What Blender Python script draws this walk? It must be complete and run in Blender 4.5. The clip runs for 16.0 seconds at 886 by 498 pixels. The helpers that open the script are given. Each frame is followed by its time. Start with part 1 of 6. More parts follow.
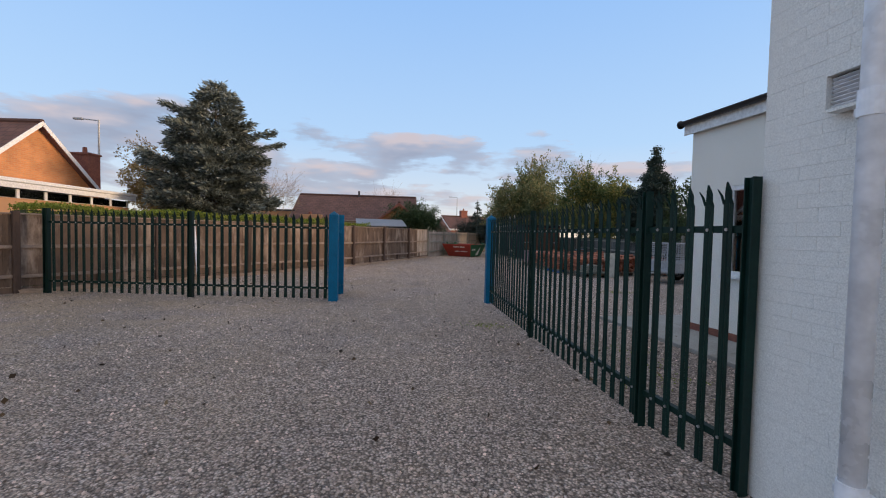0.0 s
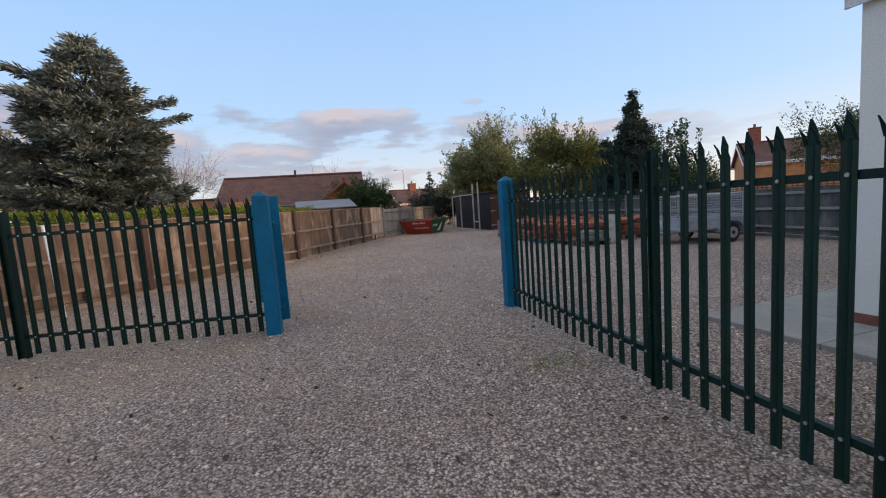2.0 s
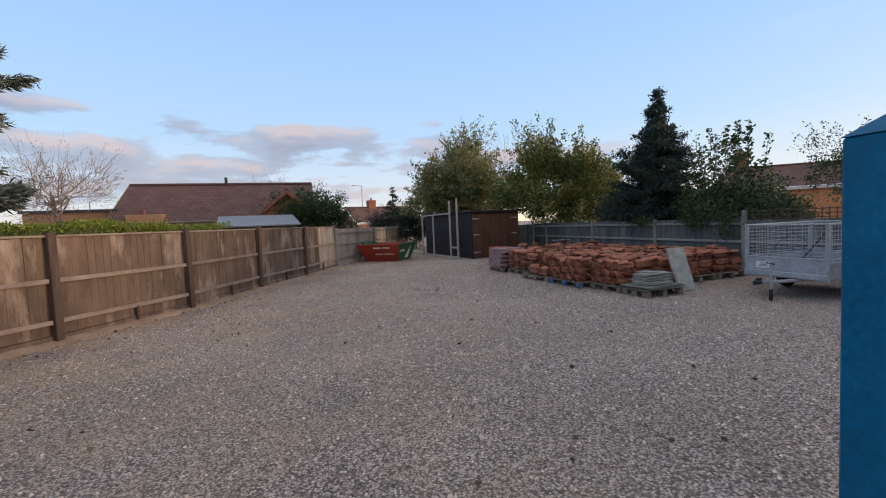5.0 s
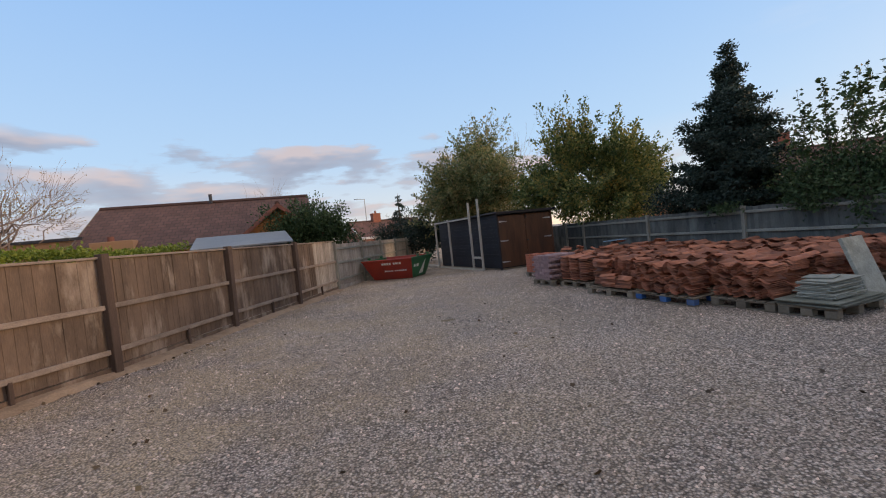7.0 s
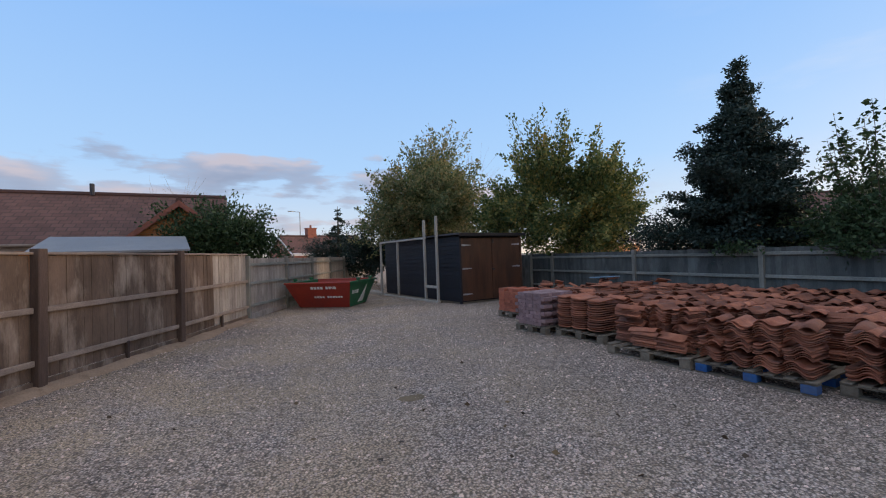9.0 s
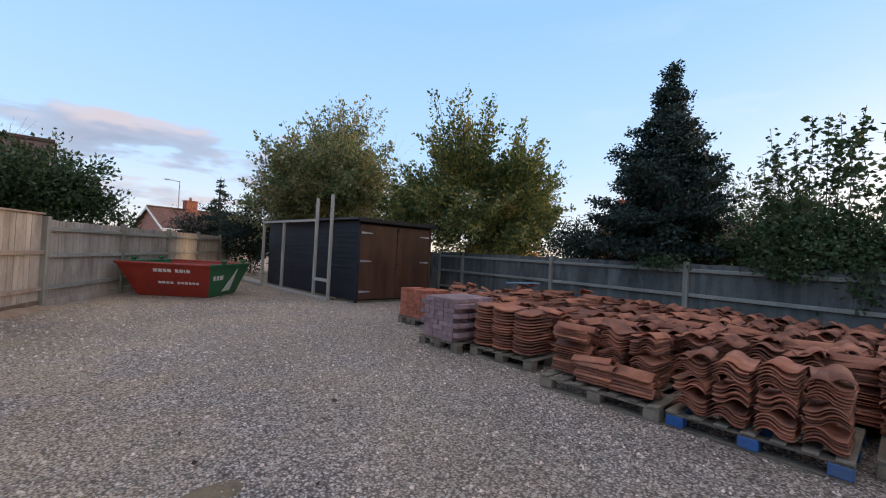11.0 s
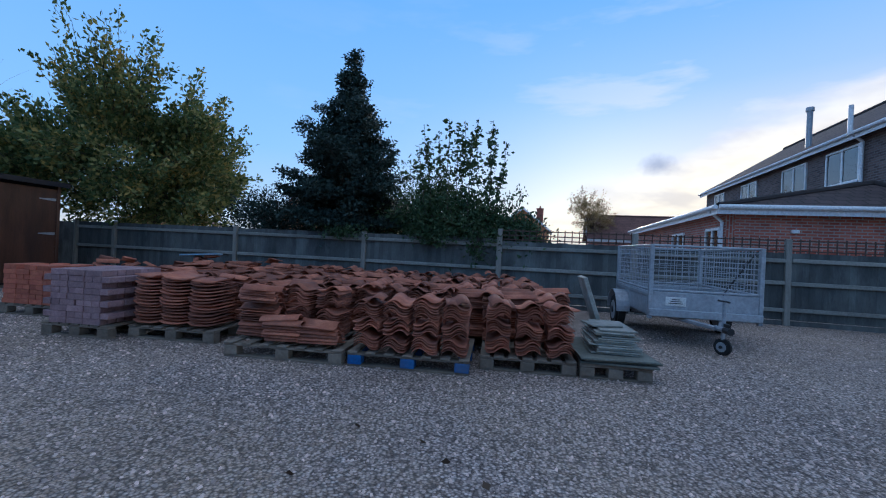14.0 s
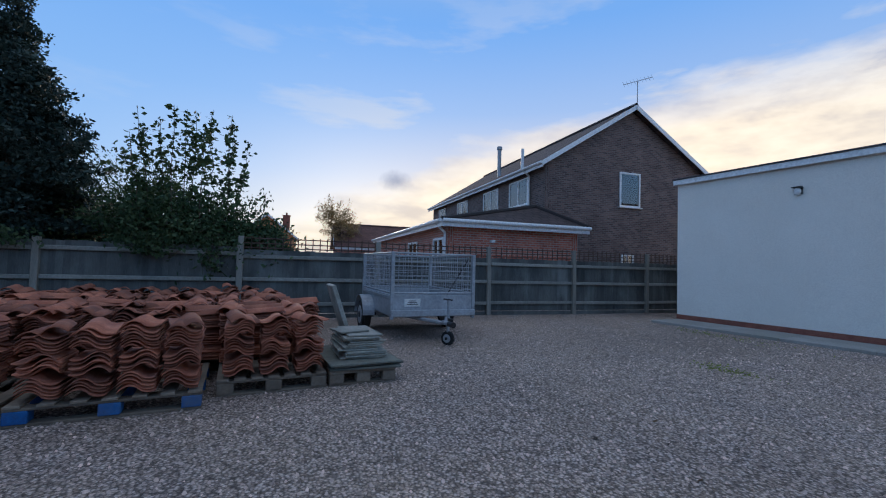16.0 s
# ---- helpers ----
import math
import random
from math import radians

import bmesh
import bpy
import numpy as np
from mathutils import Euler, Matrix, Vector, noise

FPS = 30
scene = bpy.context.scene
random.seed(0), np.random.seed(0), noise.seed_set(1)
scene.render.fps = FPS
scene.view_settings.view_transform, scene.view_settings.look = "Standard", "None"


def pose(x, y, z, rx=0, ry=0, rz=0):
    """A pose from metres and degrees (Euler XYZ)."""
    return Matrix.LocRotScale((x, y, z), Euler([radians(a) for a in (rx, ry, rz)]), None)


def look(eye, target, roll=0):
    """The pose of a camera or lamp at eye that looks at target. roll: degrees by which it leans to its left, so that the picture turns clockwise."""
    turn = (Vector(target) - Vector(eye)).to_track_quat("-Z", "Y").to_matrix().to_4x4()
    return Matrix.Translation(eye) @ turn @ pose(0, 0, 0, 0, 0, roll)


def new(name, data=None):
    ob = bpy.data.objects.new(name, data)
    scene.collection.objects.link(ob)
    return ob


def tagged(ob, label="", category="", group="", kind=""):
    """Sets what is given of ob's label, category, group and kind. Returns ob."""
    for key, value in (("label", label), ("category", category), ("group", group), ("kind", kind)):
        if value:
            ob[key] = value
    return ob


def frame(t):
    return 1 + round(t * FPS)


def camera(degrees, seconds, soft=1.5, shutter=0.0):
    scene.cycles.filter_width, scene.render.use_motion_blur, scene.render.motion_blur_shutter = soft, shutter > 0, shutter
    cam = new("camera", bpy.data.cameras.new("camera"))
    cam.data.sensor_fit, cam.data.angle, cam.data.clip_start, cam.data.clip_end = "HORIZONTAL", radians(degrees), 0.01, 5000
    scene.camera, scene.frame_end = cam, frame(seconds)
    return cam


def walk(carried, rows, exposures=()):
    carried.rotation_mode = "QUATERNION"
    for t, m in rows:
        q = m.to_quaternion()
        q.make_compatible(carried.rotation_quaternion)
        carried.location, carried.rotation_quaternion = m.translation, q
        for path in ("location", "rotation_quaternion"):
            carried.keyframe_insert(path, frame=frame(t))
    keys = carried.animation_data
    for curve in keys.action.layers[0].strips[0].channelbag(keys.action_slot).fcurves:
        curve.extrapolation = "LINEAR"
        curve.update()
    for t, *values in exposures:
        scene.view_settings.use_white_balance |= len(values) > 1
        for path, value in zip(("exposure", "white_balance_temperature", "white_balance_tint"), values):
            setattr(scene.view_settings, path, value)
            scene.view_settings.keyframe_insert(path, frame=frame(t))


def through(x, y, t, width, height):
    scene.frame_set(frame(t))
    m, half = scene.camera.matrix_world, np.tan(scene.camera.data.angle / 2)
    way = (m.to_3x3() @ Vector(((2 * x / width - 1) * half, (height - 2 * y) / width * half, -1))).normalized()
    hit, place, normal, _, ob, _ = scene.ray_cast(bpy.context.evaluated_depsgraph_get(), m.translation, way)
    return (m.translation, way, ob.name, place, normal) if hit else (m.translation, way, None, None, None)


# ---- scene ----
cam = camera(92.7, 16.0, soft=1.1)
PATH = [
    (0, (0.2, -0.205, 1.494), (0.223, 1.794, 1.422), 1.3),
    (0.5, (-0.027, 0.536, 1.557), (0.084, 2.532, 1.483), -2.5),
    (1, (-0.215, 1.379, 1.541), (0.026, 3.363, 1.457), -1.1),
    (1.5, (-0.391, 2.161, 1.533), (-0.101, 4.136, 1.422), 0.7),
    (2, (-0.458, 2.984, 1.553), (-0.19, 4.956, 1.351), -4.1),
    (2.5, (-0.504, 3.759, 1.614), (-0.228, 5.728, 1.398), -2.8),
    (3, (-0.529, 4.639, 1.583), (-0.175, 6.597, 1.373), 0.3),
    (3.5, (-0.528, 5.573, 1.594), (-0.086, 7.515, 1.413), -1.1),
    (4, (-0.522, 6.446, 1.641), (-0.076, 8.39, 1.49), -0.8),
    (4.2, (-0.498, 6.758, 1.661), (-0.059, 8.704, 1.52), -2.2),
    (6.3, (-0.002, 10.253, 1.532), (0.519, 12.182, 1.443), -2.6),
    (6.5, (-0.016, 10.541, 1.517), (0.508, 12.469, 1.435), -5.6),
    (7, (-0.106, 11.299, 1.519), (0.344, 13.247, 1.456), -6.1),
    (7.5, (-0.097, 12.072, 1.526), (0.362, 14.019, 1.503), -7.3),
    (8, (-0.064, 12.826, 1.519), (0.472, 14.753, 1.541), -4.7),
    (8.5, (0.014, 13.589, 1.525), (0.649, 15.485, 1.551), -3.1),
    (9, (0.241, 14.299, 1.507), (0.978, 16.157, 1.538), -2.1),
    (9.2, (0.379, 14.559, 1.534), (1.311, 16.328, 1.562), -0.4),
    (11.3, (1.231, 16.099, 1.288), (2.364, 17.747, 1.29), 3.2),
    (11.5, (1.175, 16.008, 1.203), (2.221, 17.709, 1.094), 1.6),
    (12, (1.206, 16.025, 1.183), (2.464, 17.577, 1.088), 2.1),
    (12.5, (1.216, 16.036, 1.181), (2.742, 17.326, 1.105), 2.4),
    (13, (1.218, 16.043, 1.176), (2.922, 17.088, 1.122), 2.6),
    (13.5, (1.228, 16.05, 1.169), (3.064, 16.843, 1.142), 2.7),
    (13.6, (1.222, 16.055, 1.169), (3.082, 16.788, 1.15), 2.7),
    (14, (1.221, 16.06, 1.172), (3.152, 16.581, 1.166), 2.7),
    (14.5, (1.231, 16.069, 1.175), (3.218, 16.297, 1.193), 2.5),
    (15, (1.238, 16.073, 1.177), (3.237, 16.02, 1.216), 2.3),
    (15.5, (1.267, 16.071, 1.173), (3.235, 15.722, 1.232), 2.1),
    (16, (1.28, 16.066, 1.177), (3.18, 15.446, 1.253), 1.6),
]
EXPOSURES = [(0, -0.06, 6700, 10), (2, 0.02, 6800, 10), (4, 0.05, 6750, 10), (7.5, -0.08, 7000, 10), (9, -0.12, 6300, 9), (11.5, 0.22, 6600, 9), (12.5, -0.06, 6150, 7), (13, -0.2, 5400, 5), (14, -0.34, 4850, 3), (14.5, -0.28, 4900, 4), (16, -0.5, 5250, 5)]
walk(cam, [(t, look(eye, target, roll)) for t, eye, target, roll in PATH], EXPOSURES)

# ---- light: dusk sky, sun low behind the houses ----
SUN_AZ, SUN_EL = -5.0, 6.5           # degrees from +x, degrees up
GLOW_AZ = -40.0                      # middle of the bright cloud bank
SUN_DIR = Vector((math.cos(radians(SUN_AZ)) * math.cos(radians(SUN_EL)), math.sin(radians(SUN_AZ)) * math.cos(radians(SUN_EL)), math.sin(radians(SUN_EL))))
world = bpy.data.worlds.new("dusk_sky")
scene.world = world
world.use_nodes = True


class Nodes:
    """Short hand for building node trees."""
    def __init__(self, tree):
        self.tree = tree
        tree.nodes.clear()

    def add(self, kind):
        return self.tree.nodes.new(kind)

    def link(self, a, b):
        self.tree.links.new(a, b)

    def put(self, socket, value):
        if isinstance(value, bpy.types.NodeSocket):
            self.tree.links.new(value, socket)
        elif isinstance(value, tuple) and len(value) == 3 and socket.type == "RGBA":
            socket.default_value = (*value, 1)
        else:
            socket.default_value = value

    def math(self, op, a, b=0.0, clamp=False):
        n = self.tree.nodes.new("ShaderNodeMath")
        n.operation, n.use_clamp = op, clamp
        self.put(n.inputs[0], a), self.put(n.inputs[1], b)
        return n.outputs[0]

    def mix(self, fac, a, b, blend="MIX"):
        n = self.tree.nodes.new("ShaderNodeMix")
        n.data_type, n.blend_type = "RGBA", blend
        self.put(n.inputs[0], fac), self.put(n.inputs[6], a), self.put(n.inputs[7], b)
        return n.outputs[2]

    def ramp(self, fac, *stops):
        n = self.tree.nodes.new("ShaderNodeValToRGB")
        self.put(n.inputs[0], fac)
        e = n.color_ramp.elements
        while len(e) < len(stops):
            e.new(0.5)
        for i, (p, c) in enumerate(stops):
            e[i].position, e[i].color = p, ((*c, 1) if isinstance(c, tuple) else (c, c, c, 1))
        return n.outputs[0]

    def noise(self, vec, scale, detail=4.0, rough=0.55, w=None):
        n = self.tree.nodes.new("ShaderNodeTexNoise")
        if w is not None:
            n.noise_dimensions = "4D"
            self.put(n.inputs["W"], w)
        self.put(n.inputs["Vector"], vec)
        n.inputs["Scale"].default_value, n.inputs["Detail"].default_value, n.inputs["Roughness"].default_value = scale, detail, rough
        return n.outputs[0]

    def stretch(self, vec, x, y, z):
        n = self.tree.nodes.new("ShaderNodeMapping")
        self.put(n.inputs[0], vec)
        n.inputs["Scale"].default_value = (x, y, z)
        return n.outputs[0]


def build_world():
    k = Nodes(world.node_tree)
    sky = k.add("ShaderNodeTexSky")
    sky.sky_type, sky.sun_disc = "NISHITA", False
    sky.sun_elevation, sky.sun_rotation = radians(SUN_EL), radians(90 - SUN_AZ)
    sky.air_density, sky.dust_density, sky.ozone_density = 1.0, 0.6, 2.5
    co = k.add("ShaderNodeTexCoord").outputs["Generated"]
    sep = k.add("ShaderNodeSeparateXYZ")
    k.link(co, sep.inputs[0])
    x, y, z = sep.outputs
    up = k.math("MAXIMUM", z, 0.0)
    # glow round the sun's place, near the horizon
    dot = k.add("ShaderNodeVectorMath")
    dot.operation = "DOT_PRODUCT"
    k.link(co, dot.inputs[0])
    dot.inputs[1].default_value = (math.cos(radians(GLOW_AZ)), math.sin(radians(GLOW_AZ)), 0.0)
    toward = k.math("MULTIPLY_ADD", dot.outputs["Value"], 0.5)
    toward.node.inputs[2].default_value = 0.5
    # base gradient: pale warm horizon up to clear blue; pale unseen zenith added to light the ground
    base = k.ramp(up, (0.0, (0.74, 0.67, 0.62)), (0.07, (0.62, 0.69, 0.80)), (0.20, (0.42, 0.62, 0.90)), (0.50, (0.28, 0.50, 0.89)), (0.80, (0.58, 0.59, 0.66)), (1.0, (0.74, 0.70, 0.68)))
    glow = k.math("POWER", toward, 6.5)
    low = k.ramp(up, (0.0, 1.0), (0.17, 0.70), (0.34, 0.18), (0.52, 0.0))
    base = k.mix(k.math("MULTIPLY", glow, low, True), base, (1.75, 1.10, 0.58))
    base = k.mix(0.14, base, k.mix(1.0, sky.outputs[0], (0.16, 0.16, 0.16), "MULTIPLY"))
    # small clouds in a low band, and thin bright streaks toward the glow
    turn = k.math("MULTIPLY", k.math("ARCTAN2", y, x), 1 / math.pi)

    def puffs(lift, scale, detail):
        comb = k.add("ShaderNodeCombineXYZ")
        k.link(k.math("MULTIPLY", turn, 14.5), comb.inputs[0])
        k.link(k.math("MULTIPLY", k.math("ADD", up, lift), 17.0), comb.inputs[1])
        comb.inputs[2].default_value = 7.9
        return k.noise(comb.outputs[0], scale, detail, 0.52)
    here, above = puffs(0.0, 0.95, 6.0), puffs(0.022, 0.95, 3.0)
    side = k.ramp(turn, (0.20, 0.0), (0.36, 0.55), (0.50, 0.86), (0.57, 1.0), (0.90, 1.0), (1.0, 0.6))
    level = k.ramp(up, (0.045, 0.0), (0.08, 0.92), (0.14, 1.0), (0.21, 0.84), (0.265, 0.0))
    zone = k.math("MULTIPLY", side, level)
    want = k.math("MULTIPLY", zone, 0.255)
    mask = k.ramp(k.math("ADD", here, want), (0.65, 0.0), (0.71, 0.75), (0.80, 1.0))
    lit = k.math("ADD", k.math("MULTIPLY", k.math("SUBTRACT", here, above), 2.6), 0.5, True)
    shade = k.ramp(lit, (0.28, (0.27, 0.30, 0.405)), (0.55, (0.335, 0.35, 0.445)), (0.88, (0.53, 0.455, 0.48)))
    base = k.mix(k.math("MULTIPLY", mask, k.ramp(zone, (0.0, 0.0), (0.5, 0.85))), base, shade)
    streak = k.ramp(k.noise(k.stretch(co, 2.2, 1.4, 6.5), 1.25, 6.0, 0.55), (0.55, 0.0), (0.62, 1.0))
    base = k.mix(k.math("MULTIPLY", k.math("MULTIPLY", streak, 0.85), k.math("MULTIPLY", k.math("POWER", toward, 6.0), k.ramp(up, (0.02, 0.0), (0.10, 1.0), (0.40, 0.7), (0.62, 0.0)))), base, (1.08, 0.88, 0.68))
    # bright cloud bank that climbs from the horizon past the sun's place, ragged along its upper edge
    share = k.math("MULTIPLY_ADD", turn, -1.0)
    share.node.inputs[2].default_value = 0.05
    edge = k.ramp(share, (0.0, 0.03), (0.07, 0.15), (0.15, 0.27), (0.28, 0.35), (0.42, 0.41), (0.62, 0.45), (0.85, 0.0))
    rag = k.noise(k.stretch(co, 2.0, 2.0, 7.0), 1.6, 6.0, 0.55)
    over = k.math("SUBTRACT", k.math("ADD", edge, k.math("MULTIPLY", k.math("SUBTRACT", rag, 0.5), 0.16)), up)
    bank = k.ramp(over, (0.0, 0.0), (0.035, 0.55), (0.10, 0.95))
    puff = k.noise(k.stretch(co, 3.0, 3.0, 9.0), 2.4, 6.0, 0.6)
    cream = k.ramp(puff, (0.38, (0.66, 0.54, 0.47)), (0.50, (1.10, 0.85, 0.60)), (0.62, (1.35, 1.06, 0.74)))
    bright = k.mix(k.math("MULTIPLY", k.math("POWER", toward, 14.0), 0.6), cream, (1.90, 1.33, 0.76))
    base = k.mix(k.math("MULTIPLY", bank, 0.9), base, bright)
    # one small grey cloud before the bank
    spot = k.add("ShaderNodeVectorMath")
    spot.operation = "DISTANCE"
    k.link(k.stretch(co, 1.0, 1.0, 1.5), spot.inputs[0])
    spot.inputs[1].default_value = (0.961, -0.197, 0.285)
    dark = k.ramp(k.math("ADD", spot.outputs["Value"], k.math("MULTIPLY", k.noise(co, 22.0, 4.0, 0.6), 0.045)), (0.030, 0.75), (0.062, 0.0))
    base = k.mix(dark, base, (0.42, 0.40, 0.46))
    bg = k.add("ShaderNodeBackground")
    k.link(base, bg.inputs[0])
    bg.inputs[1].default_value = SKY
    k.link(bg.outputs[0], k.add("ShaderNodeOutputWorld").inputs[0])


SKY = 1.25
build_world()
sun = new("sun", bpy.data.lights.new("sun", "SUN"))
sun.data.energy, sun.data.angle, sun.data.color = 3.2, radians(14), (1.0, 0.70, 0.45)
sun.matrix_world = look(SUN_DIR * 100, (0, 0, 0))


# ---- materials ----
def surface(name, a, b, rough=0.75, metal=0.0, scale=3.0, fine=60.0, bump=0.25, streak=(1, 1, 1), vary=0.0, island=False, lo=0.35, hi=0.65, stain=None, clear=0.0, spec=0.5, broad=False):
    """A worn surface: two colours mixed by a broad noise, grain by a fine one, vary: lightness per object (or per island); broad: blotches run on from piece to piece."""
    m = bpy.data.materials.new(name)
    m.use_nodes = True
    k = Nodes(m.node_tree)
    co = k.add("ShaderNodeTexCoord").outputs["Object"]
    rnd = k.add("ShaderNodeNewGeometry").outputs["Random Per Island"] if island else k.add("ShaderNodeObjectInfo").outputs["Random"]
    w = k.math("MULTIPLY", rnd, 37.0)
    st = k.stretch(co, *streak)
    wide = k.stretch(k.add("ShaderNodeNewGeometry").outputs["Position"], 1.0, 1.0, 0.32) if broad else st
    big = k.noise(wide, scale, 5.0, 0.65, 0.0 if broad else w)
    small = k.noise(st, fine, 3.0, 0.6, w)
    col = k.mix(k.ramp(big, (lo, 0.0), (hi, 1.0)), a, b)
    col = k.mix(0.55, col, k.ramp(small, (0.3, 0.62), (0.7, 1.25)), "MULTIPLY")
    if stain:
        col = k.mix(k.ramp(k.noise(wide, scale * (0.9 if broad else 0.45), 6.0, 0.68, 9.0 if broad else k.math("ADD", w, 9.0)), (0.51, 0.0), (0.66, 0.75)), col, stain)
    if vary:
        col = k.mix(1.0, col, k.ramp(k.math("FRACT", k.math("MULTIPLY", rnd, 7.31)), (0.0, 1.0 - vary), (1.0, 1.0 + vary)), "MULTIPLY")
    p = k.add("ShaderNodeBsdfPrincipled")
    k.link(col, p.inputs["Base Color"])
    k.put(p.inputs["Roughness"], k.ramp(big, (0.3, max(rough - 0.1, 0.05)), (0.7, min(rough + 0.1, 1.0))))
    p.inputs["Metallic"].default_value = metal
    p.inputs["Coat Weight"].default_value = clear
    p.inputs["Specular IOR Level"].default_value = spec
    if bump:
        bn = k.add("ShaderNodeBump")
        bn.inputs["Strength"].default_value, bn.inputs["Distance"].default_value = bump, 0.01
        k.link(k.math("ADD", small, k.math("MULTIPLY", big, 0.6)), bn.inputs["Height"])
        k.link(bn.outputs[0], p.inputs["Normal"])
    k.link(p.outputs[0], k.add("ShaderNodeOutputMaterial").inputs[0])
    return m


def leaf_material(name, *stops, through=0.35):
    m = bpy.data.materials.new(name)
    m.use_nodes = True
    k = Nodes(m.node_tree)
    rnd = k.add("ShaderNodeNewGeometry").outputs["Random Per Island"]
    co = k.add("ShaderNodeTexCoord").outputs["Object"]
    f = k.math("ADD", k.math("MULTIPLY", rnd, 0.5), k.math("MULTIPLY", k.noise(co, 0.7, 2.0), 0.55))
    col = k.ramp(f, *stops)
    p = k.add("ShaderNodeBsdfPrincipled")
    k.link(col, p.inputs["Base Color"])
    p.inputs["Roughness"].default_value = 0.6
    p.inputs["Specular IOR Level"].default_value = 0.3
    tr = k.add("ShaderNodeBsdfTranslucent")
    k.link(col, tr.inputs[0])
    mx = k.add("ShaderNodeMixShader")
    mx.inputs[0].default_value = through
    k.link(p.outputs[0], mx.inputs[1]), k.link(tr.outputs[0], mx.inputs[2])
    k.link(mx.outputs[0], k.add("ShaderNodeOutputMaterial").inputs[0])
    return m


def courses(name, a, b, mortar, width, height, joint=0.01, rough=0.8, bump=0.5, shift=0.5):
    """Brick or tile courses for far surfaces; the pattern lies on UVs in metres."""
    m = bpy.data.materials.new(name)
    m.use_nodes = True
    k = Nodes(m.node_tree)
    uv = k.add("ShaderNodeTexCoord").outputs["UV"]
    br = k.add("ShaderNodeTexBrick")
    br.offset = shift
    k.link(uv, br.inputs["Vector"])
    for key, v in (("Scale", 1.0), ("Mortar Size", joint), ("Mortar Smooth", 0.2), ("Brick Width", width), ("Row Height", height), ("Bias", 0.0)):
        br.inputs[key].default_value = v
    br.inputs["Color1"].default_value, br.inputs["Color2"].default_value, br.inputs["Mortar"].default_value = (*a, 1), (*b, 1), (*mortar, 1)
    n = k.noise(uv, 1.2, 5.0)
    col = k.mix(0.6, br.outputs["Color"], k.ramp(n, (0.3, 0.6), (0.7, 1.3)), "MULTIPLY")
    col = k.mix(0.4, col, k.ramp(k.noise(uv, 40.0, 3.0), (0.3, 0.6), (0.7, 1.3)), "MULTIPLY")
    p = k.add("ShaderNodeBsdfPrincipled")
    k.link(col, p.inputs["Base Color"])
    p.inputs["Roughness"].default_value = rough
    bn = k.add("ShaderNodeBump")
    bn.inputs["Strength"].default_value, bn.inputs["Distance"].default_value = bump, 0.02
    bn.invert = True
    k.link(br.outputs["Fac"], bn.inputs["Height"])
    k.link(bn.outputs[0], p.inputs["Normal"])
    k.link(p.outputs[0], k.add("ShaderNodeOutputMaterial").inputs[0])
    return m


def gravel_material():
    m = bpy.data.materials.new("gravel")
    m.use_nodes = True
    k = Nodes(m.node_tree)
    co = k.add("ShaderNodeTexCoord").outputs["Object"]
    vo = k.add("ShaderNodeTexVoronoi")
    vo.inputs["Scale"].default_value = 56.0
    k.link(co, vo.inputs["Vector"])
    hue = k.add("ShaderNodeSeparateColor")
    k.link(vo.outputs["Color"], hue.inputs[0])
    stone = k.ramp(hue.outputs[0], (0.0, (0.16, 0.118, 0.098)), (0.35, (0.43, 0.337, 0.288)), (0.7, (0.63, 0.51, 0.44)), (1.0, (0.85, 0.72, 0.65)))
    # stones darken toward their edges: crevice shade put into the colour, litter included
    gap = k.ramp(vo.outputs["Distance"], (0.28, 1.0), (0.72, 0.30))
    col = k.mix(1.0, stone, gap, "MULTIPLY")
    # earth and fallen leaf litter between the stones, mostly along the wooden fence
    sep = k.add("ShaderNodeSeparateXYZ")
    k.link(co, sep.inputs[0])
    side = k.math("ADD", sep.outputs[0], k.math("MULTIPLY", sep.outputs[1], -0.38))
    edge = k.ramp(k.math("MULTIPLY_ADD", side, -0.07), (0.35, 0.0), (0.85, 1.0))
    edge_node = edge.node.inputs[0].links[0].from_node
    edge_node.inputs[2].default_value = 0.22
    litter = k.math("MULTIPLY", k.ramp(k.noise(co, 0.8, 6.0, 0.65), (0.38, 0.0), (0.62, 1.0)), k.math("ADD", edge, 0.34), True)
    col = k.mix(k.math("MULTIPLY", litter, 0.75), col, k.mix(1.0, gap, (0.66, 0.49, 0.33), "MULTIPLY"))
    col = k.mix(0.7, col, k.ramp(k.noise(co, 0.35, 4.0), (0.3, 0.72), (0.7, 1.22)), "MULTIPLY")
    weeds = k.ramp(k.noise(k.stretch(co, 1.0, 1.0, 1.0), 0.55, 6.0, 0.7), (0.66, 0.0), (0.74, 0.5))
    col = k.mix(weeds, col, (0.14, 0.15, 0.05))
    p = k.add("ShaderNodeBsdfPrincipled")
    k.link(col, p.inputs["Base Color"])
    p.inputs["Roughness"].default_value = 0.85
    bn = k.add("ShaderNodeBump")
    bn.inputs["Strength"].default_value, bn.inputs["Distance"].default_value = 0.9, 0.02
    bn.invert = True
    k.link(vo.outputs["Distance"], bn.inputs["Height"])
    k.link(bn.outputs[0], p.inputs["Normal"])
    k.link(p.outputs[0], k.add("ShaderNodeOutputMaterial").inputs[0])
    return m


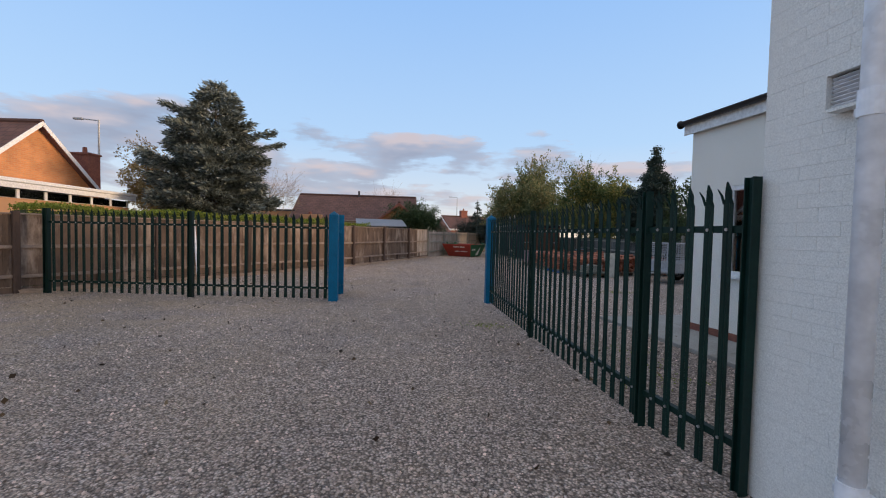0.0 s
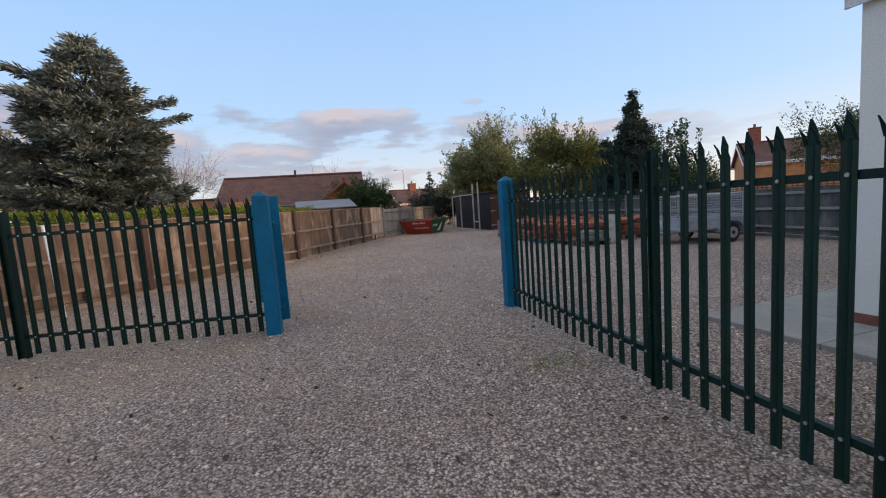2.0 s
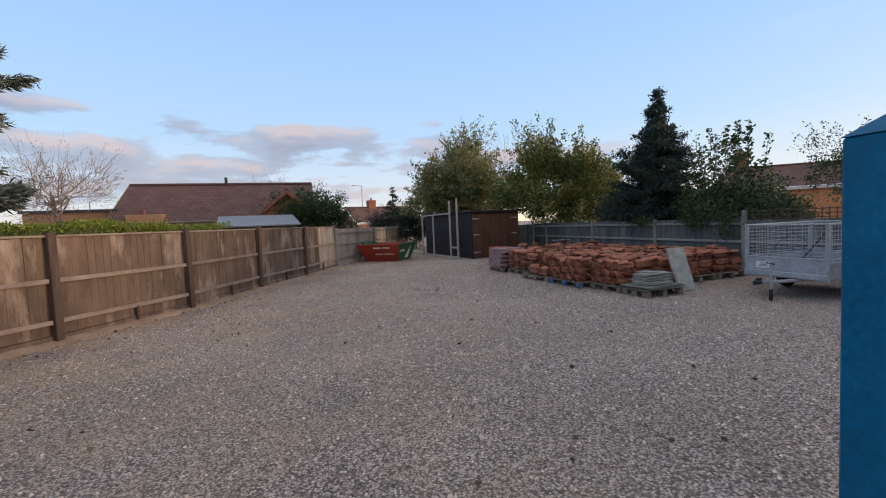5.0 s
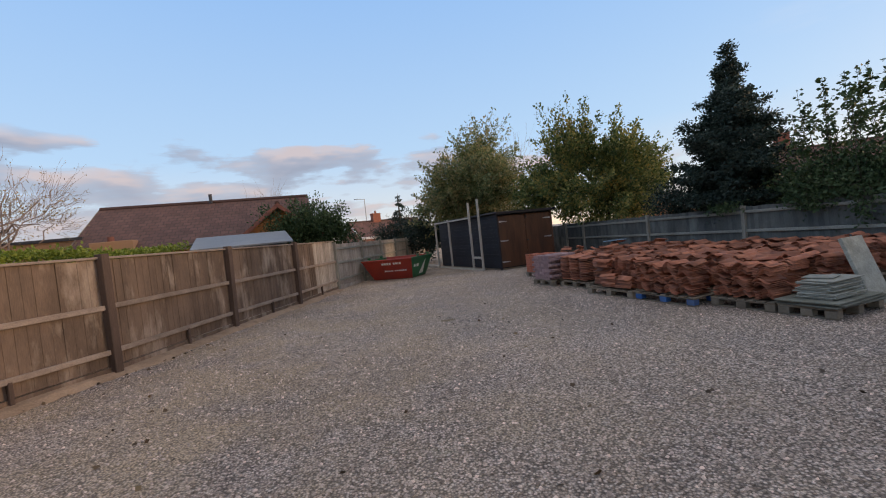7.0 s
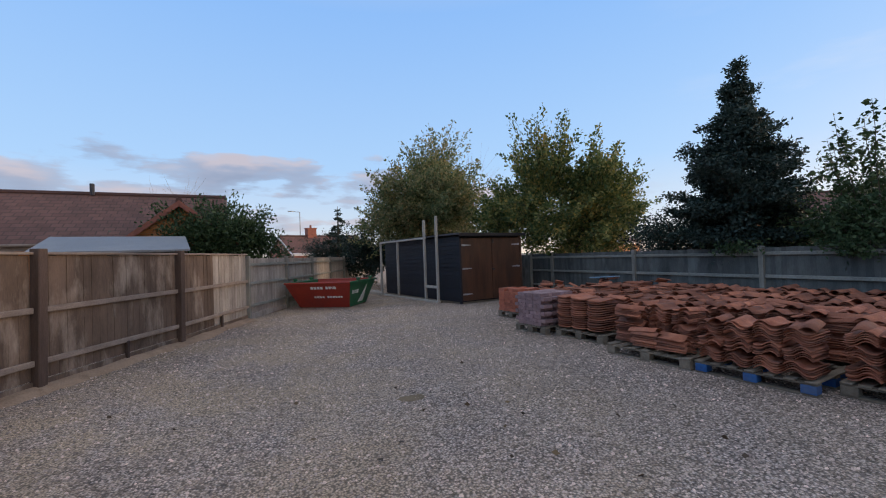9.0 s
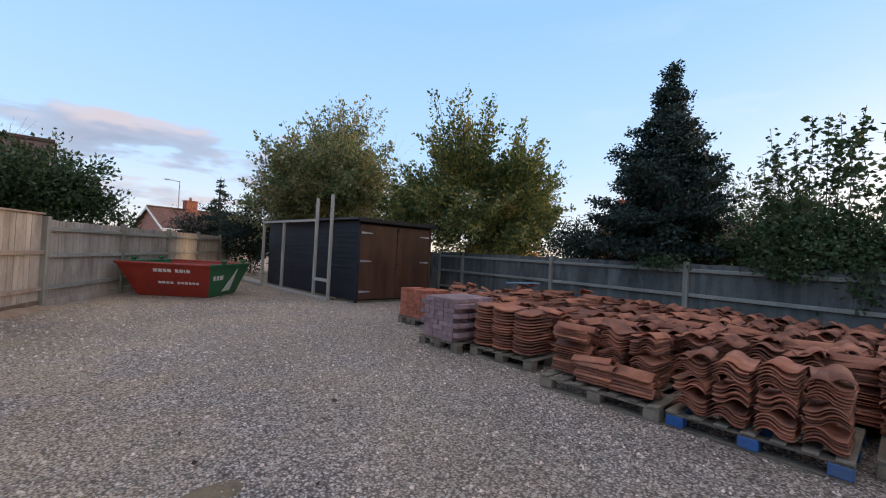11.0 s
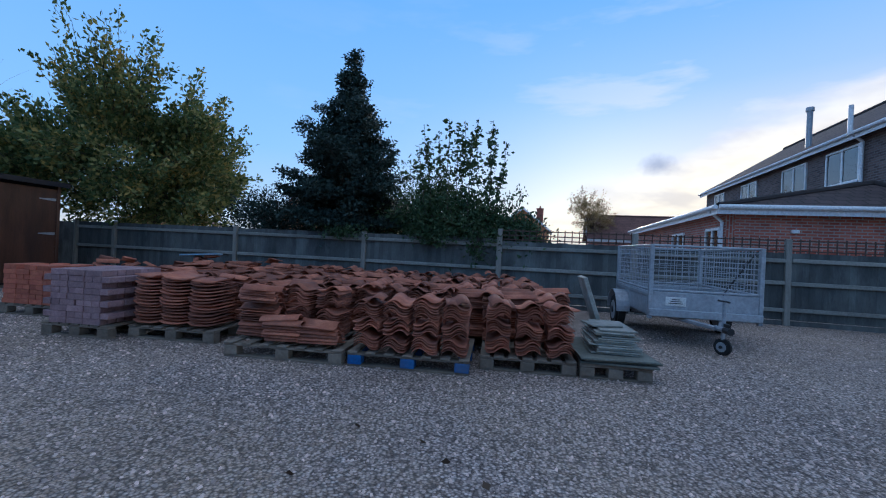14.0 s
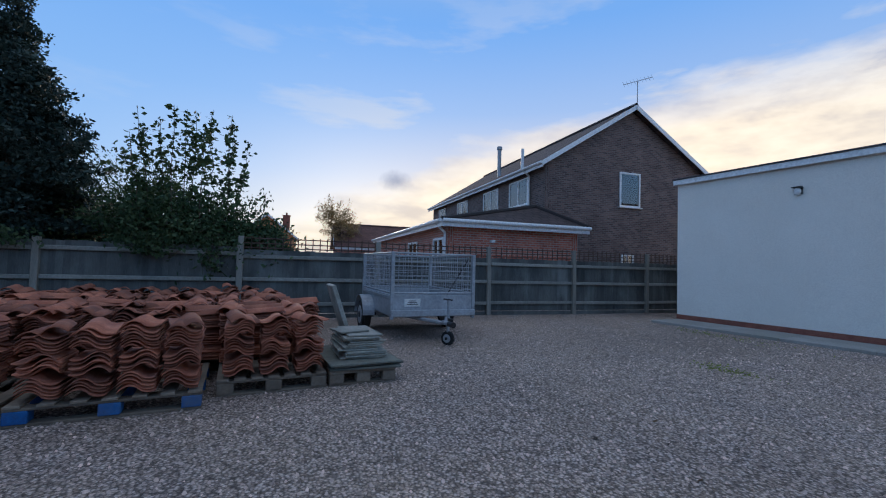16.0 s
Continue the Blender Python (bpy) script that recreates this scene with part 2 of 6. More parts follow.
def glass_material():
    m = bpy.data.materials.new("window_glass")
    m.use_nodes = True
    k = Nodes(m.node_tree)
    clear, gloss, mx = k.add("ShaderNodeBsdfTransparent"), k.add("ShaderNodeBsdfGlossy"), k.add("ShaderNodeMixShader")
    clear.inputs[0].default_value = (0.75, 0.78, 0.78, 1)
    gloss.inputs["Roughness"].default_value = 0.02
    fr = k.add("ShaderNodeFresnel")
    fr.inputs[0].default_value = 2.6
    k.link(fr.outputs[0], mx.inputs[0]), k.link(clear.outputs[0], mx.inputs[1]), k.link(gloss.outputs[0], mx.inputs[2])
    k.link(mx.outputs[0], k.add("ShaderNodeOutputMaterial").inputs[0])
    return m


GRAVEL = gravel_material()
STONE = surface("loose_stone", (0.36, 0.275, 0.23), (0.66, 0.53, 0.46), 0.85, bump=0.0, scale=0.6, fine=50, vary=0.65, island=True)
WHITE_PAINT = surface("white_masonry_paint", (0.785, 0.77, 0.73), (0.82, 0.81, 0.775), 0.75, scale=1.2, fine=120, bump=0.16, stain=(0.75, 0.735, 0.69), broad=True)
WHITE_RENDER = surface("white_render", (0.82, 0.79, 0.72), (0.87, 0.845, 0.78), 0.85, scale=0.8, fine=90, bump=0.35)
WHITE_PLASTIC = surface("white_plastic", (0.78, 0.79, 0.80), (0.82, 0.83, 0.84), 0.35, scale=2, fine=20, bump=0.02)
PIPE_PAINT = surface("pipe_paint", (0.79, 0.81, 0.86), (0.83, 0.85, 0.90), 0.3, scale=2, fine=8, bump=0.03)
BLACK_PLASTIC = surface("black_plastic", (0.012, 0.013, 0.016), (0.02, 0.02, 0.024), 0.4, bump=0.03)
FELT = surface("roof_felt", (0.05, 0.05, 0.06), (0.09, 0.09, 0.10), 0.9, bump=0.4)
PLINTH = surface("plinth_brick", (0.20, 0.075, 0.055), (0.30, 0.12, 0.085), 0.85, scale=6, bump=0.4)
CONCRETE = surface("concrete", (0.27, 0.26, 0.24), (0.38, 0.37, 0.345), 0.9, scale=1.5, fine=70, bump=0.35, stain=(0.25, 0.25, 0.21))
GREEN_STEEL = surface("green_steel", (0.002, 0.018, 0.0145), (0.004, 0.028, 0.022), 0.5, spec=0.25, scale=3, fine=50, bump=0.06, vary=0.15)
BLUE_STEEL = surface("blue_steel", (0.001, 0.11, 0.22), (0.002, 0.145, 0.29), 0.5, spec=0.15, scale=2.5, fine=45, bump=0.08, stain=(0.008, 0.10, 0.19))
BOLT = surface("bolt_zinc", (0.45, 0.46, 0.48), (0.55, 0.56, 0.58), 0.35, 0.8, bump=0.0)
FENCE_BROWN = surface("fence_board_brown", (0.090, 0.060, 0.042), (0.205, 0.140, 0.102), 0.85, scale=2.6, fine=26, bump=0.2, streak=(6, 6, 0.5), vary=0.04, stain=(0.43, 0.345, 0.28), broad=True)
FENCE_PALE = surface("fence_board_weathered", (0.33, 0.285, 0.245), (0.50, 0.44, 0.385), 0.88, scale=2.2, fine=26, bump=0.4, streak=(6, 6, 0.5), vary=0.12, stain=(0.20, 0.165, 0.14), broad=True)
FENCE_GREY = surface("fence_board_grey", (0.055, 0.060, 0.060), (0.135, 0.14, 0.132), 0.88, scale=2.2, fine=28, bump=0.4, streak=(6, 6, 0.5), vary=0.20, stain=(0.19, 0.20, 0.19), broad=True)
RAIL_BROWN = surface("fence_rail_brown", (0.21, 0.16, 0.13), (0.34, 0.27, 0.225), 0.88, scale=2.0, fine=30, bump=0.35, streak=(1.5, 1.5, 3), vary=0.15)
RAIL_GREY = surface("fence_rail_grey", (0.22, 0.22, 0.195), (0.32, 0.315, 0.28), 0.88, scale=2.0, fine=30, bump=0.35, vary=0.15)
POST_BROWN = surface("fence_post_brown", (0.060, 0.038, 0.030), (0.12, 0.080, 0.062), 0.88, scale=2.0, fine=30, bump=0.35, streak=(5, 5, 0.6), vary=0.15)
POST_GREY = surface("fence_post_grey", (0.21, 0.20, 0.17), (0.31, 0.295, 0.26), 0.88, scale=2.0, fine=30, bump=0.3, streak=(5, 5, 0.6), vary=0.12)
SHED_BLACK = surface("shed_cladding_black", (0.008, 0.009, 0.014), (0.019, 0.020, 0.028), 0.6, spec=0.3, scale=2.5, fine=30, bump=0.3, vary=0.25)
SHED_BROWN = surface("shed_door_brown", (0.040, 0.017, 0.010), (0.10, 0.042, 0.021), 0.42, scale=1.3, fine=28, bump=0.25, streak=(4, 4, 0.6), stain=(0.03, 0.016, 0.012))
TIMBER_PALE = surface("pale_timber", (0.36, 0.33, 0.29), (0.48, 0.45, 0.40), 0.85, scale=2, fine=30, bump=0.25, streak=(5, 5, 0.6), vary=0.1)
PALLET = surface("pallet_timber", (0.15, 0.12, 0.088), (0.26, 0.215, 0.165), 0.88, scale=3, fine=35, bump=0.35, vary=0.2, stain=(0.13, 0.11, 0.085))
PALLET_BLUE = surface("pallet_blue", (0.012, 0.07, 0.27), (0.03, 0.13, 0.37), 0.75, scale=4, fine=40, bump=0.25, vary=0.12, stain=(0.10, 0.13, 0.18))
TILE = surface("terracotta_tile", (0.25, 0.078, 0.043), (0.43, 0.17, 0.098), 0.82, scale=5, fine=60, bump=0.25, vary=0.42, stain=(0.17, 0.08, 0.058))
TILE_HEAP = surface("terracotta_tile_heap", (0.25, 0.078, 0.043), (0.43, 0.17, 0.098), 0.82, scale=5, fine=60, bump=0.25, vary=0.42, island=True, stain=(0.17, 0.08, 0.058))
BRICK_PURPLE = surface("brick_purple", (0.25, 0.155, 0.165), (0.38, 0.255, 0.255), 0.85, scale=8, fine=70, bump=0.3, vary=0.22)
BRICK_RED = surface("brick_red", (0.36, 0.10, 0.06), (0.47, 0.16, 0.09), 0.85, scale=8, fine=70, bump=0.3, vary=0.22)
SLATE_PALE = surface("pale_slab", (0.23, 0.235, 0.205), (0.40, 0.395, 0.35), 0.85, scale=5, fine=50, bump=0.3, vary=0.28, stain=(0.14, 0.15, 0.12))
SLATE_MOSSY = surface("mossy_slab", (0.10, 0.105, 0.088), (0.18, 0.185, 0.155), 0.9, scale=5, fine=50, bump=0.3, vary=0.2)
SKIP_RED = surface("skip_red", (0.27, 0.026, 0.018), (0.37, 0.046, 0.026), 0.55, scale=2, fine=30, bump=0.12, stain=(0.19, 0.035, 0.028))
SKIP_GREEN = surface("skip_green", (0.012, 0.10, 0.035), (0.02, 0.15, 0.06), 0.5, scale=2, fine=30, bump=0.12, stain=(0.015, 0.07, 0.035))
RUST = surface("rust", (0.10, 0.045, 0.025), (0.17, 0.075, 0.04), 0.9, scale=6, bump=0.4)
SIGN_WHITE = surface("sign_paint_white", (0.68, 0.68, 0.66), (0.78, 0.78, 0.76), 0.6, scale=9, fine=60, bump=0.0)
GALV = surface("galvanised_steel", (0.31, 0.33, 0.36), (0.44, 0.46, 0.49), 0.5, 0.35, scale=4, fine=25, bump=0.05)
RUBBER = surface("rubber", (0.012, 0.012, 0.012), (0.02, 0.02, 0.02), 0.8, bump=0.15)
DARK_CLOTH = surface("dark_sheet", (0.012, 0.014, 0.02), (0.03, 0.033, 0.04), 0.7, bump=0.2)
GLASS = glass_material()
# pale backing for window panes: the sky's reflection is put into its colour
PALE_BACKING = surface("pale_window_backing", (0.72, 0.74, 0.76), (0.80, 0.82, 0.84), 0.8, scale=3, bump=0.1)
BLIND = surface("brown_blind", (0.20, 0.10, 0.04), (0.26, 0.14, 0.06), 0.8, bump=0.1)
BRICK_DARK = courses("brick_dark", (0.070, 0.046, 0.042), (0.185, 0.120, 0.105), (0.175, 0.155, 0.145), 0.225, 0.075, 0.012)
BRICK_WARM = courses("brick_warm", (0.34, 0.085, 0.05), (0.50, 0.16, 0.10), (0.40, 0.33, 0.28), 0.225, 0.075, 0.013)
BRICK_ORANGE = courses("brick_orange", (0.52, 0.20, 0.075), (0.60, 0.26, 0.10), (0.5, 0.28, 0.15), 0.225, 0.075, bump=0.2)
ROOF_BROWN = courses("roof_tiles_brown", (0.125, 0.058, 0.046), (0.165, 0.080, 0.062), (0.085, 0.042, 0.034), 0.33, 0.30, 0.02, bump=0.6)
ROOF_DARK = courses("roof_tiles_dark", (0.05, 0.035, 0.036), (0.08, 0.055, 0.052), (0.02, 0.015, 0.015), 0.33, 0.30, 0.02, bump=0.9)
ROOF_GREY = surface("grey_sheet_roof", (0.20, 0.22, 0.25), (0.27, 0.29, 0.32), 0.7, scale=1.5, bump=0.2)
BARK = surface("bark", (0.055, 0.042, 0.032), (0.10, 0.08, 0.06), 0.95, scale=6, fine=40, bump=0.8, streak=(3, 3, 0.7))
BARK_PALE = surface("bark_pale", (0.24, 0.18, 0.16), (0.33, 0.26, 0.23), 0.95, scale=6, fine=40, bump=0.3)
LEAF_CEDAR = leaf_material("cedar_needles", (0.2, (0.045, 0.060, 0.055)), (0.5, (0.145, 0.175, 0.162)), (0.8, (0.34, 0.38, 0.35)), through=0.15)
LEAF_HOLLY = leaf_material("holly_leaf", (0.2, (0.010, 0.023, 0.020)), (0.5, (0.022, 0.044, 0.036)), (0.85, (0.07, 0.10, 0.085)), through=0.12)
LEAF_APPLE = leaf_material("apple_leaf", (0.26, (0.055, 0.095, 0.034)), (0.52, (0.135, 0.18, 0.065)), (0.70, (0.29, 0.28, 0.09)), (0.88, (0.54, 0.37, 0.10)))
LEAF_WILLOW = leaf_material("willow_leaf", (0.25, (0.075, 0.115, 0.050)), (0.5, (0.175, 0.21, 0.095)), (0.72, (0.33, 0.29, 0.14)), (0.88, (0.48, 0.35, 0.18)))
LEAF_SHRUB = leaf_material("shrub_leaf", (0.2, (0.020, 0.043, 0.020)), (0.5, (0.048, 0.086, 0.036)), (0.85, (0.115, 0.16, 0.075)), through=0.2)
LEAF_HEDGE = leaf_material("hedge_leaf", (0.2, (0.10, 0.15, 0.02)), (0.5, (0.21, 0.26, 0.04)), (0.85, (0.34, 0.36, 0.07)))
LEAF_GOLD = leaf_material("golden_leaf", (0.2, (0.24, 0.17, 0.07)), (0.5, (0.36, 0.26, 0.12)), (0.85, (0.50, 0.38, 0.20)))
LEAF_DEAD = leaf_material("fallen_leaf", (0.2, (0.03, 0.02, 0.014)), (0.6, (0.09, 0.055, 0.03)), (0.9, (0.30, 0.2, 0.10)), through=0.0)


# ---- building helpers ----
def thing(name, m, label="", category="", group="", kind=""):
    """An empty at the base of a thing; its parts hang under it."""
    ob = new(name)
    ob.empty_display_size = 0.2
    ob.matrix_basis = m
    return tagged(ob, label, category, group, kind)


def as_mesh(name, bm, material, smooth=False):
    me = bpy.data.meshes.new(name)
    bm.to_mesh(me)
    bm.free()
    me.materials.append(material)
    if smooth:
        me.polygons.foreach_set("use_smooth", [True] * len(me.polygons))
    return me


def part(name, bm, material, parent=None, label="", m=None, smooth=False):
    """Links a bmesh (or a mesh that is shared) as one object under a thing or a part."""
    me = as_mesh(name, bm, material, smooth) if isinstance(bm, bmesh.types.BMesh) else bm
    ob = new(name, me)
    ob.parent = parent
    if m is not None:
        ob.matrix_basis = m
    if label:
        ob["label"] = label
    return ob


def solo(name, bm, material, m, label, category, group="", kind="", smooth=False):
    ob = part(name, bm, material, None, "", m, smooth)
    return tagged(ob, label, category, group, kind)


def box(bm, x, y, z, sx, sy, sz, rx=0, ry=0, rz=0, bevel=0.0):
    """A box with its middle at x, y and its foot at z."""
    made = bmesh.ops.create_cube(bm, size=1.0, matrix=pose(x, y, z + sz / 2, rx, ry, rz) @ Matrix.Diagonal((sx, sy, sz, 1)))
    if bevel:
        edges = {e for v in made["verts"] for e in v.link_edges}
        bmesh.ops.bevel(bm, geom=list(edges), offset=bevel, segments=1, affect="EDGES")
    return bm


def block(*args, **kw):
    return box(bmesh.new(), *args, **kw)


def rod(bm, a, b, r, seg=8, r2=None):
    a, b = Vector(a), Vector(b)
    d = b - a
    m = Matrix.Translation((a + b) / 2) @ d.to_track_quat("Z", "Y").to_matrix().to_4x4()
    bmesh.ops.create_cone(bm, cap_ends=True, segments=seg, radius1=r, radius2=r if r2 is None else r2, depth=d.length, matrix=m)
    return bm


def prism(bm, outline, z0, z1, m=None):
    """Extrudes an outline of (x, y) from z0 to z1."""
    low = [bm.verts.new((x, y, z0)) for x, y in outline]
    top = [bm.verts.new((x, y, z1)) for x, y in outline]
    n = len(outline)
    faces = [bm.faces.new(low[::-1]), bm.faces.new(top)]
    for i in range(n):
        faces.append(bm.faces.new((low[i], low[(i + 1) % n], top[(i + 1) % n], top[i])))
    if m is not None:
        bmesh.ops.transform(bm, matrix=m, verts=low + top)
    return bm


def sheet(bm, corners, uv_scale=1.0):
    """A flat polygon with UVs in metres, along its first edge and up."""
    vs = [bm.verts.new(c) for c in corners]
    f = bm.faces.new(vs)
    uv = bm.loops.layers.uv.verify()
    o = vs[0].co
    u = (vs[1].co - o).normalized()
    f.normal_update()
    v = f.normal.cross(u)
    for lp in f.loops:
        d = lp.vert.co - o
        lp[uv].uv = (d.dot(u) * uv_scale, d.dot(v) * uv_scale)
    return f


def slab_of(bm, corners, thick):
    """A roof slope or wall: a polygon with thickness behind it and UVs in metres."""
    cs = [Vector(c) for c in corners]
    n = (cs[1] - cs[0]).cross(cs[-1] - cs[0]).normalized()
    back = [c - n * thick for c in cs]
    sheet(bm, cs)
    sheet(bm, back[::-1])
    for i in range(len(cs)):
        j = (i + 1) % len(cs)
        sheet(bm, (cs[j], cs[i], back[i], back[j]))
    return bm


def raw(name, verts, quads, material):
    """A mesh from arrays of vertices and four-cornered faces."""
    me = bpy.data.meshes.new(name)
    me.vertices.add(len(verts))
    me.vertices.foreach_set("co", np.asarray(verts, dtype=np.float32).ravel())
    n = len(quads)
    me.loops.add(4 * n)
    me.loops.foreach_set("vertex_index", np.asarray(quads, dtype=np.int32).ravel())
    me.polygons.add(n)
    me.polygons.foreach_set("loop_start", np.arange(n, dtype=np.int32) * 4)
    me.update(calc_edges=True)
    me.validate()
    me.materials.append(material)
    return me


# ---- ground ----
def build_ground():
    bm = bmesh.new()
    xs = [-900, -60, -20, -12, -8, -4, 0, 4, 8, 12, 20, 60, 900]
    ys = [-900, -60, -20, -6, 0, 4, 8, 12, 16, 20, 24, 28, 32, 40, 60, 900]
    grid = [[bm.verts.new((x, y, 0)) for y in ys] for x in xs]
    for i in range(len(xs) - 1):
        for j in range(len(ys) - 1):
            bm.faces.new((grid[i][j], grid[i + 1][j], grid[i + 1][j + 1], grid[i][j + 1]))
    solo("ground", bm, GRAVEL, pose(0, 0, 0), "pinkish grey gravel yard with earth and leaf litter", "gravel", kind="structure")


def build_stones(count=95000):
    rng = np.random.default_rng(4)
    y = rng.uniform(-1.5, 27.0, count * 2)
    x = rng.uniform(-9.0, 9.5, count * 2)
    keep = rng.random(count * 2) < np.where((np.abs(x - 0.8) < 5.0), 1.0, 0.35)
    inside = (x > -9.0 + np.maximum(y - 9, 0) * 0.50) & (x > -8.5) & (x < np.where(y > 6, 9.5, 4.0))
    ok = keep & inside
    x, y = x[ok][:count], y[ok][:count]
    n = len(x)
    size = 0.006 + 0.013 * rng.random(n) ** 1.6
    ang = rng.uniform(0, 2 * math.pi, n)
    ring = np.array([(1, 0.1, 0), (0.3, 0.85, 0.1), (-0.9, 0.35, 0), (-0.35, -0.9, 0.1), (0.45, 0.3, 0.62), (-0.3, -0.25, 0.7), (-0.25, 0.35, 0.55), (0.4, -0.4, 0.5)])
    base = ring[None] * (1 + rng.uniform(-0.25, 0.25, (n, 8, 3)))
    c, s = np.cos(ang)[:, None], np.sin(ang)[:, None]
    vx = base[:, :, 0] * c - base[:, :, 1] * s
    vy = base[:, :, 0] * s + base[:, :, 1] * c
    v = np.stack([vx * size[:, None] + x[:, None], vy * size[:, None] * 0.85 + y[:, None], base[:, :, 2] * size[:, None] * 1.1 - 0.001], axis=2)
    q = np.array([(0, 1, 6, 4), (1, 2, 5, 6), (2, 3, 7, 5), (3, 0, 4, 7), (4, 6, 5, 7)])
    quads = (q[None] + (np.arange(n) * 8)[:, None, None]).reshape(-1, 4)
    ob = new("gravel_stones", raw("gravel_stones", v.reshape(-1, 3), quads, STONE))
    tagged(ob, "loose pinkish grey gravel stones lying on the yard", "gravel", kind="stuff")


build_ground()
build_stones()


def earth_patch(x, y, rx, ry, seed, label, material):
    """A low irregular patch of bare earth among the stones."""
    rng = random.Random(seed)
    bm = bmesh.new()
    n = 40
    edge, inner = [], []
    for i in range(n):
        a = 2 * math.pi * i / n
        r = 1 + 0.25 * noise.noise(Vector((math.cos(a) * 2, math.sin(a) * 2, seed)))  + rng.uniform(-0.05, 0.05)
        edge.append(bm.verts.new((rx * r * math.cos(a), ry * r * math.sin(a), 0.0005)))
        inner.append(bm.verts.new((rx * r * 0.8 * math.cos(a), ry * r * 0.8 * math.sin(a), 0.003)))
    for i in range(n):
        j = (i + 1) % n
        bm.faces.new((edge[i], edge[j], inner[j], inner[i]))
    bm.faces.new(inner)
    solo("earth_patch", bm, material, pose(x, y, 0), label, "ground", kind="stuff")


MUD = surface("muddy_earth", (0.15, 0.11, 0.065), (0.25, 0.185, 0.115), 0.95, scale=6, fine=45, bump=0.6)
EARTH = surface("bare_earth", (0.26, 0.175, 0.115), (0.40, 0.28, 0.195), 0.95, scale=3, fine=45, bump=0.6)


def soil_edge(posts):
    """A ragged bank of soil and dead grass along the foot of the wooden fence."""
    rng = np.random.default_rng(8)
    bm = bmesh.new()
    rows = []
    for (ax, ay), (bx, by) in zip(posts, posts[1:]):
        d = Vector((bx - ax, by - ay, 0))
        nrm = Vector((d.y, -d.x, 0)).normalized()
        steps = int(d.length / 0.12)
        for i in range(steps):
            p = Vector((ax, ay, 0)) + d * (i / steps)
            w = 0.22 + 0.12 * noise.noise(p * 1.3) + rng.uniform(-0.03, 0.03)
            h = 0.05 + 0.03 * noise.noise(p * 2.1 + Vector((5, 0, 0)))
            rows.append([bm.verts.new(p + nrm * 0.0 + Vector((0, 0, h + 0.02))), bm.verts.new(p + nrm * (w * 0.5) + Vector((0, 0, h + rng.uniform(-0.01, 0.01)))), bm.verts.new(p + nrm * w + Vector((0, 0, 0.001)))])
    for a, b in zip(rows, rows[1:]):
        for j in range(2):
            bm.faces.new((a[j], a[j + 1], b[j + 1], b[j]))
    solo("soil_edge", bm, EARTH, pose(0, 0, 0), "low bank of brown soil along the fence foot", "soil", kind="stuff")


# ---- wooden fences ----
def board_mesh(name, w, h, material, thick=0.008, point=0.0):
    bm = bmesh.new()
    prism(bm, [(-w / 2, -thick * 0.5), (w / 2, -thick * 0.25), (w / 2, thick * 0.25), (-w / 2, thick * 0.5)], 0, h)
    return as_mesh(name, bm, material)


